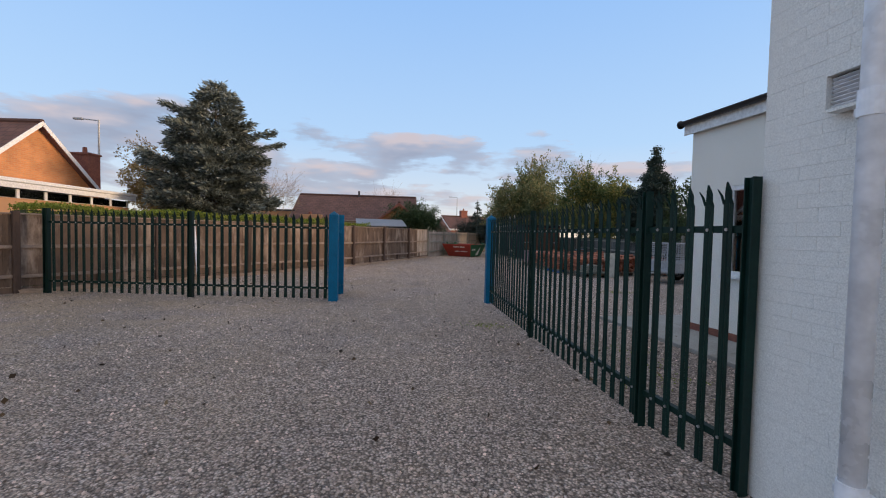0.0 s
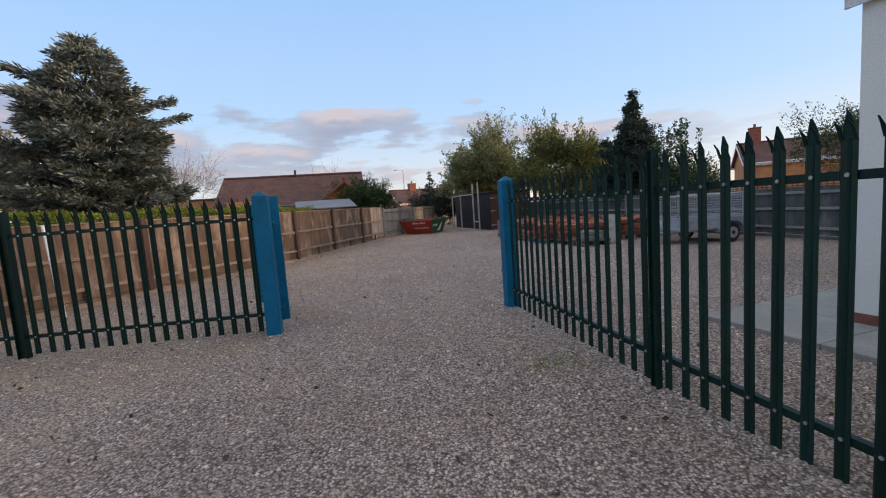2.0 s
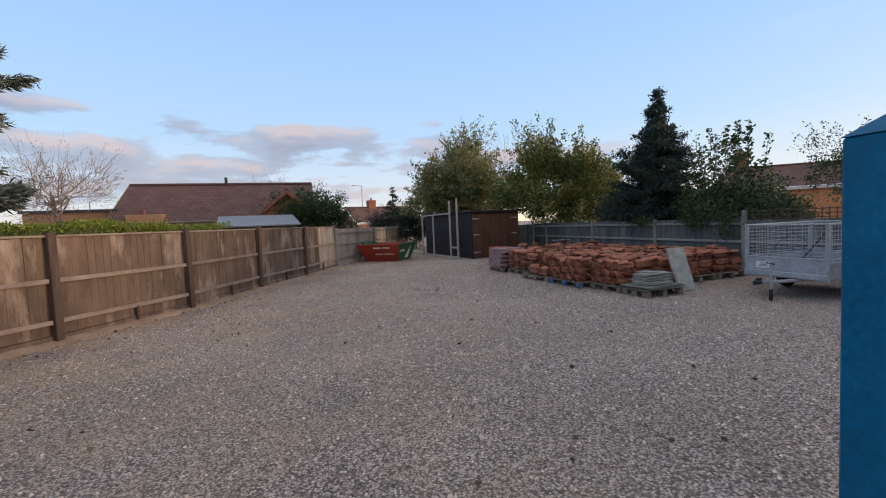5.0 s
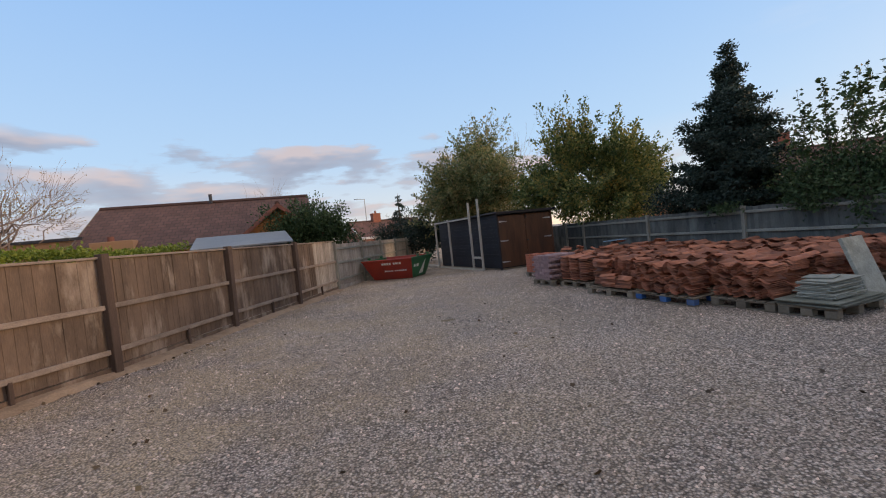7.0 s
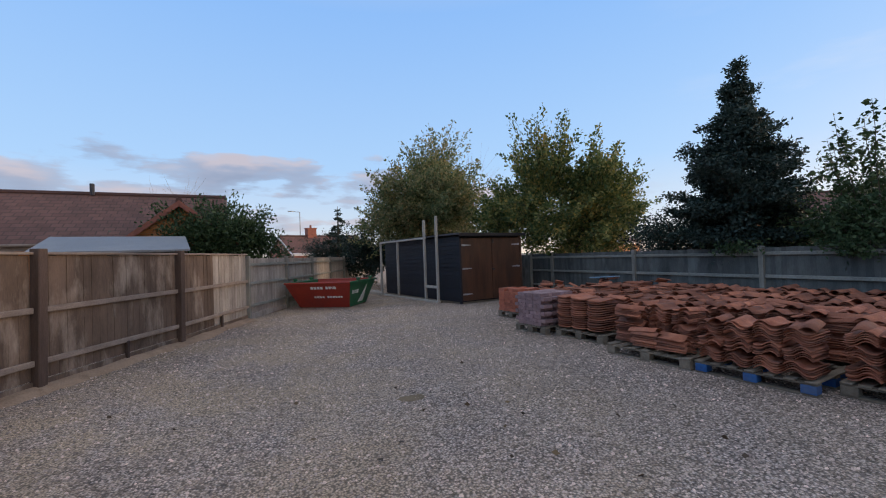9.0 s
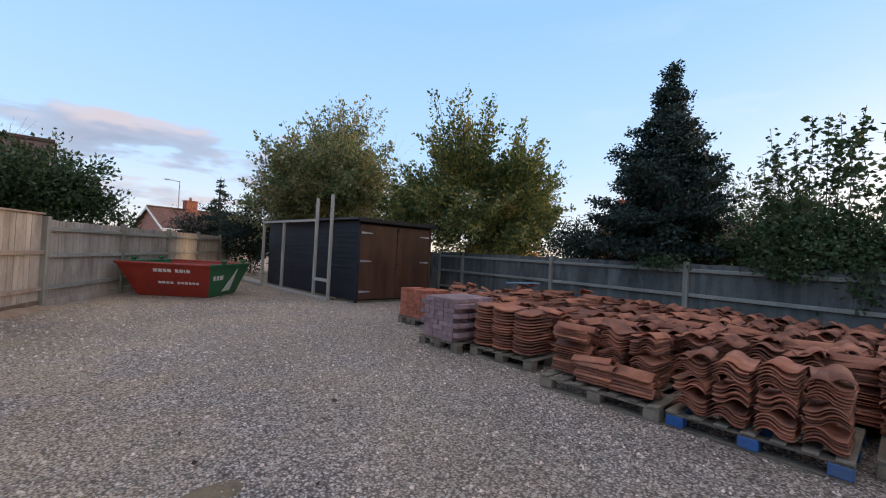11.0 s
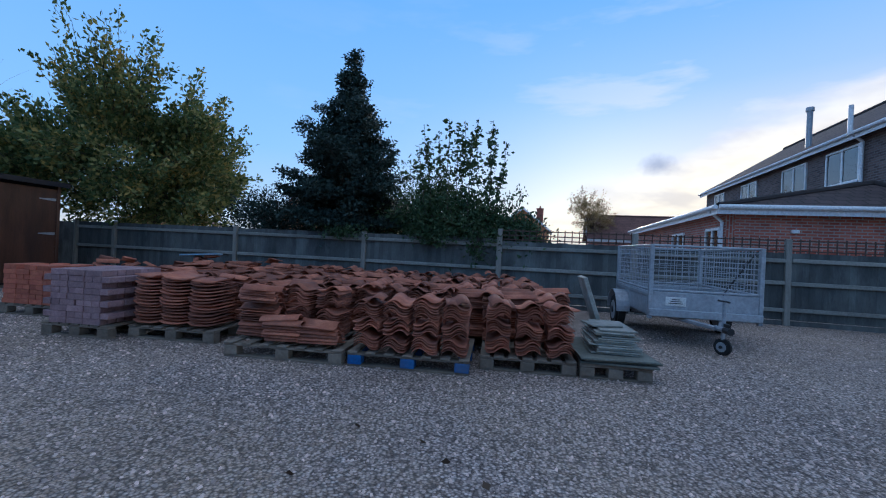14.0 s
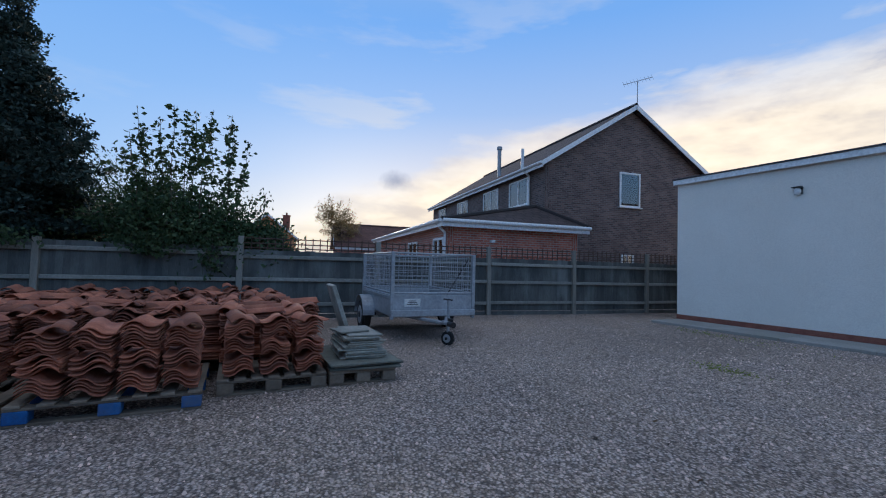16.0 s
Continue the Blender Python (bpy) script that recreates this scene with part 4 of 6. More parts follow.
# ---- skip ----
def skip():
    """A small skip: red sloping ends, green sides; local x runs along its red end, y goes back."""
    ang = math.degrees(math.atan2(-0.98, 1.52))
    root = thing("skip", pose(0.76, 28.42, 0, 0, 0, ang), "open red and green steel skip beside the fence", "skip")
    W, L, H, S = 1.80, 1.95, 0.80, 0.42          # width, length at the rim, height, slope of the ends
    base = [(0.06, 0.22), (W - 0.06, 0.22), (W - 0.06, L - 0.35), (0.06, L - 0.35)]
    rim = [(-0.22, -S + 0.22), (W + 0.16, -S + 0.22), (W + 0.16, L), (-0.22, L)]
    z0 = 0.02

    def panel(name, i, mat, label=""):
        j = (i + 1) % 4
        bm = bmesh.new()
        c = [(*base[i], z0), (*base[j], z0), (*rim[j], H), (*rim[i], H)]
        slab_of(bm, c, 0.012)
        return part(name, bm, mat, root, label)
    panel("end_panel", 0, SKIP_RED, "faded red painted end")
    panel("side_panel", 1, SKIP_GREEN, "green painted side")
    panel("end_panel", 2, SKIP_RED)
    panel("side_panel", 3, SKIP_GREEN)
    part("floor_plate", block(W / 2, L / 2 - 0.06, 0.0, W - 0.16, L - 0.62, 0.02), RUST, root)
    for i in range(4):
        j = (i + 1) % 4
        a, b = Vector((*rim[i], H)), Vector((*rim[j], H))
        part("rim", rod(bmesh.new(), a, b, 0.03, 8), SKIP_RED if i % 2 == 0 else SKIP_GREEN, root)
    # lifting lugs stand up along both sides
    for x in (-0.22, W + 0.16):
        for y in (0.45, L - 0.45):
            bm = bmesh.new()
            box(bm, x, y, H - 0.02, 0.03, 0.12, 0.12, bevel=0.008)
            rod(bm, (x - 0.06, y, H + 0.08), (x + 0.06, y, H + 0.08), 0.035, 10)
            part("lifting_lug", bm, SKIP_GREEN, root)
    # rows of worn white lettering on the red end, and a white wedge with a mark on the green side

    def on_end(u, v, w, h, bm):
        y = 0.22 - ((v + h / 2) / (H - z0)) * S
        box(bm, u, y - 0.010, v + z0, w, 0.006, h, rx=math.degrees(math.atan2(S, H)))
    for row, (z, u0, widths) in enumerate([(0.58, 0.62, (0.09, 0.08, 0.08, 0.08, 0.0, 0.07, 0.08, 0.03, 0.08)), (0.30, 0.66, (0.07, 0.06, 0.07, 0.07, 0.0, 0.06, 0.06, 0.07, 0.06, 0.06, 0.06))]):
        u = u0
        for w in widths:
            if w:
                bm = bmesh.new()
                on_end(u + w / 2, z, w, 0.085 if row == 0 else 0.06, bm)
                part("letter", bm, SIGN_WHITE, root, "worn white painted letter")
            u += (w or 0.05) + 0.025
    c1, c2, c3, c4 = [Vector((*base[1], z0)), Vector((*base[2], z0)), Vector((*rim[2], H)), Vector((*rim[1], H))]

    def side_pt(s, t):
        lo, hi = c1.lerp(c2, s), c4.lerp(c3, s)
        return lo.lerp(hi, t)
    nrm = (c2 - c1).cross(c4 - c1).normalized()
    bm = bmesh.new()
    slab_of(bm, [side_pt(0.42, 0.12) + nrm * 0.006, side_pt(0.70, 0.12) + nrm * 0.006, side_pt(0.70, 0.86) + nrm * 0.006], 0.004)
    part("painted_wedge", bm, SIGN_WHITE, root, "white painted triangle")
    for a, b in ((0.10, 0.16), (0.19, 0.24), (0.27, 0.36)):
        bm = bmesh.new()
        slab_of(bm, [side_pt(a, 0.52) + nrm * 0.006, side_pt(b, 0.52) + nrm * 0.006, side_pt(b, 0.66) + nrm * 0.006, side_pt(a, 0.66) + nrm * 0.006], 0.004)
        part("painted_mark", bm, SIGN_WHITE, root, "worn white painted mark")


skip()


# ---- shed ----
SHED = pose(5.44, 26.05, 0, 0, 0, 10)


def shed():
    W, L, H = 2.42, 5.55, 2.12
    root = thing("shed", SHED, "black clad timber shed with brown double doors", "shed")
    part("body", block(W / 2, L / 2, 0.06, W - 0.06, L - 0.06, H - 0.08), SHED_BLACK, root)
    part("floor_bearer", block(W / 2, L / 2, -0.01, W - 0.1, L - 0.1, 0.07), PALLET, root)
    # shiplap boards on the two sides that face the yard
    n = 15
    bm = bmesh.new()
    prism(bm, [(0, 0), (-0.028, 0.004), (-0.014, 0.135), (0, 0.135)], 0, L, pose(0, L, 0, 90, 0, 0))
    long_board = as_mesh("cladding_board", bm, SHED_BLACK)
    for i in range(n):
        part("cladding_board", long_board, None, root, "", pose(0.03, 0, 0.06 + i * 0.134, 0, random.uniform(-0.4, 0.4), 0))
    for i, (x, lab) in enumerate(((0.62, "left"), (1.80, "right"))):
        d = part("door", block(x, -0.012, 0.10, 1.16, 0.04, H - 0.20, bevel=0.006), SHED_BROWN, root, "brown varnished board door")
        for z in (0.30, 1.08, 1.80):
            s = -1 if i == 0 else 1
            bm = bmesh.new()
            prism(bm, [(0, -0.026), (0.05, -0.028), (0.34, -0.010), (0.34, 0.010), (0.05, 0.028), (0, 0.026)], 0, 0.006, pose(x + s * 0.56, -0.034, z, 90, 0, 0) @ (Matrix.Identity(4) if s < 0 else Matrix.Diagonal((-1, 1, 1, 1))))
            part("strap_hinge", bm, GALV, d, "pale zinc tee hinge")
    part("door_latch", block(1.25, -0.045, 1.0, 0.10, 0.03, 0.05, bevel=0.006), BLACK_PLASTIC, root)
    part("door_latch", block(1.25, -0.045, 1.86, 0.06, 0.03, 0.12, bevel=0.006), BLACK_PLASTIC, root)
    for x in (0.0, W):
        part("corner_post", block(x, -0.01, 0.02, 0.07, 0.07, H - 0.06, bevel=0.006), SHED_BLACK if x == 0 else SHED_BROWN, root)
    bm = bmesh.new()
    slab_of(bm, [(-0.12, -0.16, H + 0.06), (W + 0.12, -0.16, H + 0.02), (W + 0.12, L + 0.12, H + 0.02), (-0.12, L + 0.12, H + 0.06)], 0.05)
    part("roof", bm, FELT, root)
    part("front_fascia", block(W / 2, -0.17, H - 0.05, W + 0.24, 0.022, 0.10, bevel=0.004), SHED_BLACK, root)
    return root


def lean_to():
    """Pale timber posts and rails in front of the shed's long side, on a low plank deck."""
    root = thing("lean_to_frame", SHED, "pale timber posts on a plank deck by the shed", "frame")
    for y, h in ((0.95, 2.72), (1.75, 2.66), (3.85, 2.02), (5.42, 2.02)):
        part("post", block(-0.24, y, 0.06, 0.075, 0.075, h, bevel=0.006), TIMBER_PALE, root)
    part("top_rail", block(-0.24, 3.62, 2.081, 0.09, 3.66, 0.06, bevel=0.006), TIMBER_PALE, root)
    part("cross_rail", block(-0.24, 1.35, 0.46, 0.05, 0.72, 0.08, bevel=0.006), TIMBER_PALE, root)
    part("deck_beam", block(-0.27, 3.2, -0.01, 0.10, 4.7, 0.07, bevel=0.006), TIMBER_PALE, root)
    for i in range(4):
        part("deck_plank", block(-0.02 - i * 0.055, 3.2, 0.005 + 0.001 * i, 0.05, 4.6, 0.045, bevel=0.004), PALLET, root)


shed()
lean_to()


def timber_pile():
    for i, (x, y, a) in enumerate(((3.95, 32.6, 98), (4.15, 33.0, 94))):
        solo("timber_beam", block(0, 0, 0, 3.2, 0.15, 0.10, bevel=0.008), TIMBER_PALE, pose(x, y, 0, 0, 0, a), "pale sawn timber beam lying on the gravel", "timber", "timber beams")


timber_pile()


# ---- pallets of roof tiles and bricks ----
ROW_ANG = math.degrees(math.atan2(-1.2, 0.16))      # along the front of the pallets


def pallet(name, x, y, w, d, block_mat, label, ang=ROW_ANG, deck_mat=None):
    """Local x runs along the front, local y goes back from it."""
    deck_mat = deck_mat or PALLET
    root = thing("pallet", pose(x, y, 0, 0, 0, ang), label, "pallet", "wooden pallets")
    for bx in (0.07, w / 2, w - 0.07):
        for by in (0.06, d / 2, d - 0.06):
            part("block", block(bx, by, 0.0205, 0.135, 0.115, 0.088, bevel=0.006), block_mat, root)
    for by in (0.06, d / 2, d - 0.06):
        part("base_board", block(w / 2, by, 0.0, w, 0.10, 0.02, bevel=0.003), deck_mat, root)
        part("stringer_board", block(w / 2, by, 0.109, w, 0.10, 0.018, bevel=0.003), deck_mat, root)
    n = 7
    for i in range(n):
        part("deck_board", block(0.05 + (w - 0.1) * i / (n - 1), d / 2, 0.1275, 0.095, d, 0.018, bevel=0.003), deck_mat, root)
    return root


DECK = 0.147


def s_tile(w=0.238, length=0.40, thick=0.0082, high=0.043, seg=16, wave=True):
    """A pantile: a hump with a lower trough across local x, its length along local y."""
    pts = []
    for i in range(seg + 1):
        u = i / seg
        z = high * math.sin(math.pi * u / 0.62) ** 0.85 if u < 0.62 else -high * 0.34 * math.sin(math.pi * (u - 0.62) / 0.46)
        if not wave:
            z = 0.018 * (1 if u < 0.08 else 0) + 0.012 * (4 * (u - 0.5) ** 2)
        pts.append(((u - 0.5) * w, z))
    n = len(pts)
    v = np.array([[(x, y, z + dz) for x, z in pts] for y in (0, length) for dz in (0, thick)])
    q = []
    idx = lambda a, b, i: (a * 2 + b) * n + i
    for i in range(n - 1):
        q += [(idx(0, 0, i), idx(0, 0, i + 1), idx(0, 1, i + 1), idx(0, 1, i)), (idx(1, 0, i + 1), idx(1, 0, i), idx(1, 1, i), idx(1, 1, i + 1)),
              (idx(0, 1, i), idx(0, 1, i + 1), idx(1, 1, i + 1), idx(1, 1, i)), (idx(0, 0, i + 1), idx(0, 0, i), idx(1, 0, i), idx(1, 0, i + 1))]
    for i, flip in ((0, 0), (n - 1, 1)):
        f = [idx(0, 0, i), idx(0, 1, i), idx(1, 1, i), idx(1, 0, i)]
        q.append(tuple(f[::-1] if flip else f))
    return v.reshape(-1, 3), np.array(q)


TILE_V, TILE_Q = s_tile()
TILE_MESH = raw("tile", TILE_V, TILE_Q, TILE)
FLAT_V, FLAT_Q = s_tile(0.295, 0.40, 0.014, wave=False, seg=6)
FLAT_MESH = raw("tile", FLAT_V, FLAT_Q, TILE)


def stack_poses(rng, tiers=3, per=5, step=0.0238, gap=0.042, cap=1, side=0):
    """Where each tile of a stack lies: tiers of nested tiles, every other tier face down, and loose ones on top."""
    out, z = [], 0.03
    for t in range(tiers):
        shift = rng.uniform(-0.010, 0.010)
        lean = rng.uniform(-1.5, 1.5)
        turn = 180 * ((t + side) % 2)
        for i in range(per + rng.choice((0, 0, 0, 0, 1)) * (tiers > 1)):
            j = rng.uniform(-0.009, 0.009)
            m = pose(shift + j, rng.uniform(-0.018, 0.018), z, rng.uniform(-1.5, 1.5), lean + rng.uniform(-1.2, 1.2), turn + rng.uniform(-2.0, 2.0))
            out.append((t, m @ Matrix.Translation((0, -0.20, 0))))
            z += step * rng.uniform(0.92, 1.08)
        z += gap * 0.95
    for i in range(cap):
        out.append((tiers, pose(rng.uniform(-0.03, 0.03), rng.uniform(-0.06, 0.06), z - 0.03, rng.uniform(-5, 5), rng.uniform(-6, 6), rng.choice((0, 180)) + rng.uniform(-12, 12)) @ Matrix.Translation((0, -0.20, 0))))
        z += 0.030
    return out


def tile_stack(m, label, rng, mesh=None, verts=None, lower=0, **kw):
    """A stack of tiles, each a part; the lowest tiers may be joined where they are hidden."""
    root = thing("tile_stack", m, label, "roof tiles", "stacks of clay roof tiles")
    rest = []
    for t, p in stack_poses(rng, **kw):
        if t < lower:
            rest.append(p)
        else:
            part("tile", mesh or TILE_MESH, None, root, "", p)
    if rest:
        v, q = verts or (TILE_V, TILE_Q)
        arr = [np.array(p) for p in rest]
        tagged(part("lower_tiles", raw("lower_tiles", np.concatenate([v @ a[:3, :3].T + a[:3, 3] for a in arr]), np.concatenate([q + i * len(v) for i in range(len(arr))]), TILE_HEAP), None, root), kind="stuff")
    return root


RNG = random.Random(11)
ALONG = Vector((0.132, -0.991, 0))                 # along the pallet fronts
BACK = Vector((0.991, 0.132, 0))                   # away from the drive


def at_front(p, u, v, z=0.0, turn=0.0):
    """A pose u along the front of a pallet whose near corner is p, v back from it."""
    q = Vector((p[0], p[1], 0)) + ALONG * u + BACK * v
    return pose(q.x, q.y, z, 0, 0, ROW_ANG + turn)


PA, PB, PC, PD, PE, PF = (4.60, 21.56), (4.88, 20.66), (4.70, 19.20), (4.89, 17.95), (5.30, 16.74), (5.43, 15.80)
pallet("pallet", *PA, 0.84, 1.0, PALLET, "weathered wooden pallet under purple bricks")
pallet("pallet", *PB, 1.05, 1.0, PALLET, "weathered wooden pallet under flat clay tiles")
pallet("pallet", *PC, 1.22, 1.0, PALLET, "weathered wooden pallet under mixed clay tiles")
pallet("pallet", *PD, 1.17, 1.0, PALLET_BLUE, "wooden pallet with blue painted blocks under clay tiles")
pallet("pallet", *PE, 0.92, 1.0, PALLET, "grey wooden pallet under clay pantiles")
pallet("pallet", *PF, 0.66, 1.0, PALLET, "grey wooden pallet under pale slabs")

for i in range(4):
    tile_stack(at_front(PD, 0.17 + i * 0.285, 0.22, DECK), "stack of nested terracotta pantiles on a blue pallet", RNG, side=0)
for i in range(3):
    tile_stack(at_front(PE, 0.16 + i * 0.30, 0.22, DECK), "stack of nested terracotta pantiles on a grey pallet", RNG, side=1)
for i in range(3):
    tile_stack(at_front(PB, 0.19 + i * 0.335, 0.23, DECK), "stack of flat terracotta tiles on a pallet", RNG, FLAT_MESH, tiers=1, per=RNG.choice((13, 14, 14)), step=0.036, cap=1)
tile_stack(at_front(PC, 0.22, 0.30, DECK, 90), "stack of terracotta pantiles seen along their sides", RNG, tiers=3)
for i in range(2):
    tile_stack(at_front(PC, 0.60 + i * 0.33, 0.52, DECK), "stack of nested terracotta pantiles on a pallet", RNG, side=i)
for i in range(2):
    tile_stack(at_front(PC, 0.58 + i * 0.36, 0.16, DECK, 90), "low stack of terracotta tiles on a pallet edge", RNG, tiers=1, per=6 - i, step=0.03, cap=1)

# the rows behind, seen only from above their fronts
for row in range(4):
    for col in range(24):
        u = -0.3 + col * 0.29
        for v in ((0.72,) if row == 0 else (0.0, 0.46)):
            deep = v + row * 1.10 + (0.10 if row else 0)
            start = PB if row == 0 else (4.72, 21.6)
            q = Vector((start[0], start[1], 0)) + ALONG * u + BACK * deep
            if q.y < 15.9 or q.x > 9.55 or (row == 0 and (q.y > 20.9 or q.y < 16.0)) or (q.y < 16.4 and q.x > 7.6):
                continue
            if q.y > 20.0 and RNG.random() < 0.35:
                continue
            m = pose(q.x, q.y, DECK, 0, 0, ROW_ANG + RNG.choice((0, 0, 0, 0, 90)) + RNG.uniform(-5, 5))
            if q.y > 19.4 and RNG.random() < 0.55:
                tile_stack(m, "stack of flat terracotta tiles behind the front row", RNG, FLAT_MESH, (FLAT_V, FLAT_Q), tiers=2, lower=1, per=7, step=0.031, gap=0.0, cap=2)
            else:
                tile_stack(m, "stack of terracotta pantiles behind the front row", RNG, lower=2, side=col % 2, cap=RNG.choice((1, 2)))
for row in range(1, 4):
    for col in range(5):
        p = Vector((4.72, 21.6, 0)) + ALONG * (-0.45 + col * 1.24) + BACK * (row * 1.10 - 0.2)
        if p.x < 9.0 and not (p.y < 16.9 and p.x > 7.0):
            pallet("pallet", p.x, p.y, 1.2, 1.0, PALLET, "weathered wooden pallet under stacked clay tiles")


def tile_heap(x, y, count, spread, high, seed):
    """A loose heap of broken and whole tiles."""
    rng = random.Random(seed)
    vs, qs = [], []
    for i in range(count):
        r = spread * math.sqrt(rng.random())
        a = rng.uniform(0, 2 * math.pi)
        z = high * (1 - r / spread) * rng.uniform(0.3, 1.0) + 0.02
        m = np.array(pose(r * math.cos(a), r * math.sin(a) * 0.7, z, rng.uniform(-22, 22), rng.uniform(-22, 22), rng.uniform(0, 360)) @ Matrix.Diagonal((rng.uniform(0.6, 1), rng.uniform(0.5, 1), 1, 1)))
        vs.append(TILE_V @ m[:3, :3].T + m[:3, 3])
        qs.append(TILE_Q + i * len(TILE_V))
    solo("tile_heap", raw("tile_heap", np.concatenate(vs), np.concatenate(qs), TILE_HEAP), None, pose(x, y, 0), "loose heap of broken terracotta tiles by the fence", "roof tiles", "tile heaps", kind="stuff")


for i, (x, y, c, s, h) in enumerate(((6.9, 23.3, 90, 0.8, 0.85), (8.0, 22.6, 110, 0.9, 0.9), (7.6, 24.0, 80, 0.8, 0.75), (8.9, 21.6, 80, 0.8, 0.85), (8.6, 24.2, 80, 0.8, 0.6), (9.1, 17.6, 40, 0.6, 0.5))):
    tile_heap(x, y, c, s, h, 30 + i)

solo("blue_board", block(0, 0, 0, 0.75, 0.22, 0.03, bevel=0.004), surface("pale_blue_board", (0.20, 0.32, 0.42), (0.28, 0.40, 0.50), 0.7), pose(7.95, 22.75, 0.80, 3, 4, 100), "pale blue board lying on the tile heap", "board")


def brick_stack(p, mat, w, d, layers, label, hollow=False, skip_some=0.0, ang=ROW_ANG):
    """Bricks on a pallet, laid on edge in alternate layers."""
    root = thing("brick_stack", pose(p[0], p[1], DECK, 0, 0, ang), label, "bricks")
    kinds = []
    for i in range(3):
        bm = block(0, 0, 0, 0.208 - i * 0.002, 0.099, 0.064, bevel=0.004)
        kinds.append(as_mesh("brick", bm, mat))
    rng = random.Random(5)
    for k in range(layers):
        along = k % 2 == 0
        bw, bd = (0.212, 0.103) if along else (0.103, 0.212)
        nx, ny = int(w / bw), int(d / bd)
        for i in range(nx):
            for j in range(ny):
                if 1 < i < nx - 2 and 2 < j < ny - 2 and k < layers - 1:
                    continue
                if k == layers - 1 and rng.random() < skip_some:
                    continue
                part("brick", kinds[rng.randrange(3)], None, root, "", pose(bw * (i + 0.5) + rng.uniform(-0.006, 0.006) + (w - nx * bw) / 2, bd * (j + 0.5) + rng.uniform(-0.006, 0.006), k * 0.0665, 0, 0, (0 if along else 90) + rng.uniform(-1.5, 1.5)))
    return root


brick_stack(PA, BRICK_PURPLE, 0.84, 0.86, 9, "stack of purple grey paving bricks on a pallet")
pallet("pallet", 5.20, 23.35, 0.95, 0.9, PALLET, "weathered wooden pallet under red bricks")
brick_stack((5.22, 23.34), BRICK_RED, 0.86, 0.64, 8, "stack of red bricks on a pallet", skip_some=0.45)


def slab_stack():
    root = thing("slab_stack", at_front(PF, 0.33, 0.50, DECK), "uneven stack of pale greenish slabs on a pallet", "slabs")
    z = 0.0
    for i in range(15):
        low = i < 3
        w, d, h = (0.70, 1.00, 0.018) if low else (0.46 - 0.008 * i, 0.66, 0.015)
        part("slab", block(RNG.uniform(-0.03, 0.05) if low else 0.03 + RNG.uniform(-0.035, 0.035), -0.03 + RNG.uniform(-0.03, 0.03), z, w, d, h, rz=RNG.uniform(-4, 4), bevel=0.003), SLATE_MOSSY if low else SLATE_PALE, root)
        z += h + 0.0045
    part("slab", block(-0.05, -0.05, z, 0.32, 0.30, 0.016, rz=12, bevel=0.003), SLATE_PALE, root)


slab_stack()
solo("leaning_slab", block(0, 0, 0, 0.46, 0.05, 0.95, bevel=0.006), SLATE_PALE, pose(6.75, 15.44, 0.0, 19, 0, 186), "pale concrete slab leaning against the tile stacks", "slab")


# ---- cage trailer ----
def wheel(parent, name, m, r, w, label=""):
    t = bmesh.new()
    bmesh.ops.create_cone(t, cap_ends=True, segments=28, radius1=r, radius2=r, depth=w, matrix=pose(0, 0, 0, 90, 0, 0))
    bmesh.ops.bevel(t, geom=[e for e in t.edges if len(e.link_faces) == 2 and any(len(f.verts) > 6 for f in e.link_faces)], offset=r * 0.12, segments=2, affect="EDGES")
    ob = part(name, t, RUBBER, parent, label, m, smooth=False)
    part("rim", rod(bmesh.new(), (0, -w / 2 - 0.006, 0), (0, w / 2 + 0.006, 0), r * 0.58, 20), GALV, ob)
    part("hub", rod(bmesh.new(), (0, -w / 2 - 0.02, 0), (0, w / 2 + 0.02, 0), r * 0.2, 10), BLACK_PLASTIC, ob)
    return ob


def cage(bm, a, b, z0, z1, nx, nz):
    """A welded mesh panel from a to b: frame and wires."""
    a, b = Vector((*a, 0)), Vector((*b, 0))
    up = lambda p, z: Vector((p.x, p.y, z))
    for z in (z0 + 0.015, z1 - 0.015):
        rod(bm, up(a, z), up(b, z), 0.016, 6)
    for p in (a, b):
        rod(bm, up(p, z0), up(p, z1), 0.018, 6)
    for i in range(1, nz):
        z = z0 + (z1 - z0) * i / nz
        rod(bm, up(a, z), up(b, z), 0.0045, 4)
    for i in range(1, nx):
        p = a.lerp(b, i / nx)
        rod(bm, up(p, z0), up(p, z1), 0.0045, 4)
    return bm


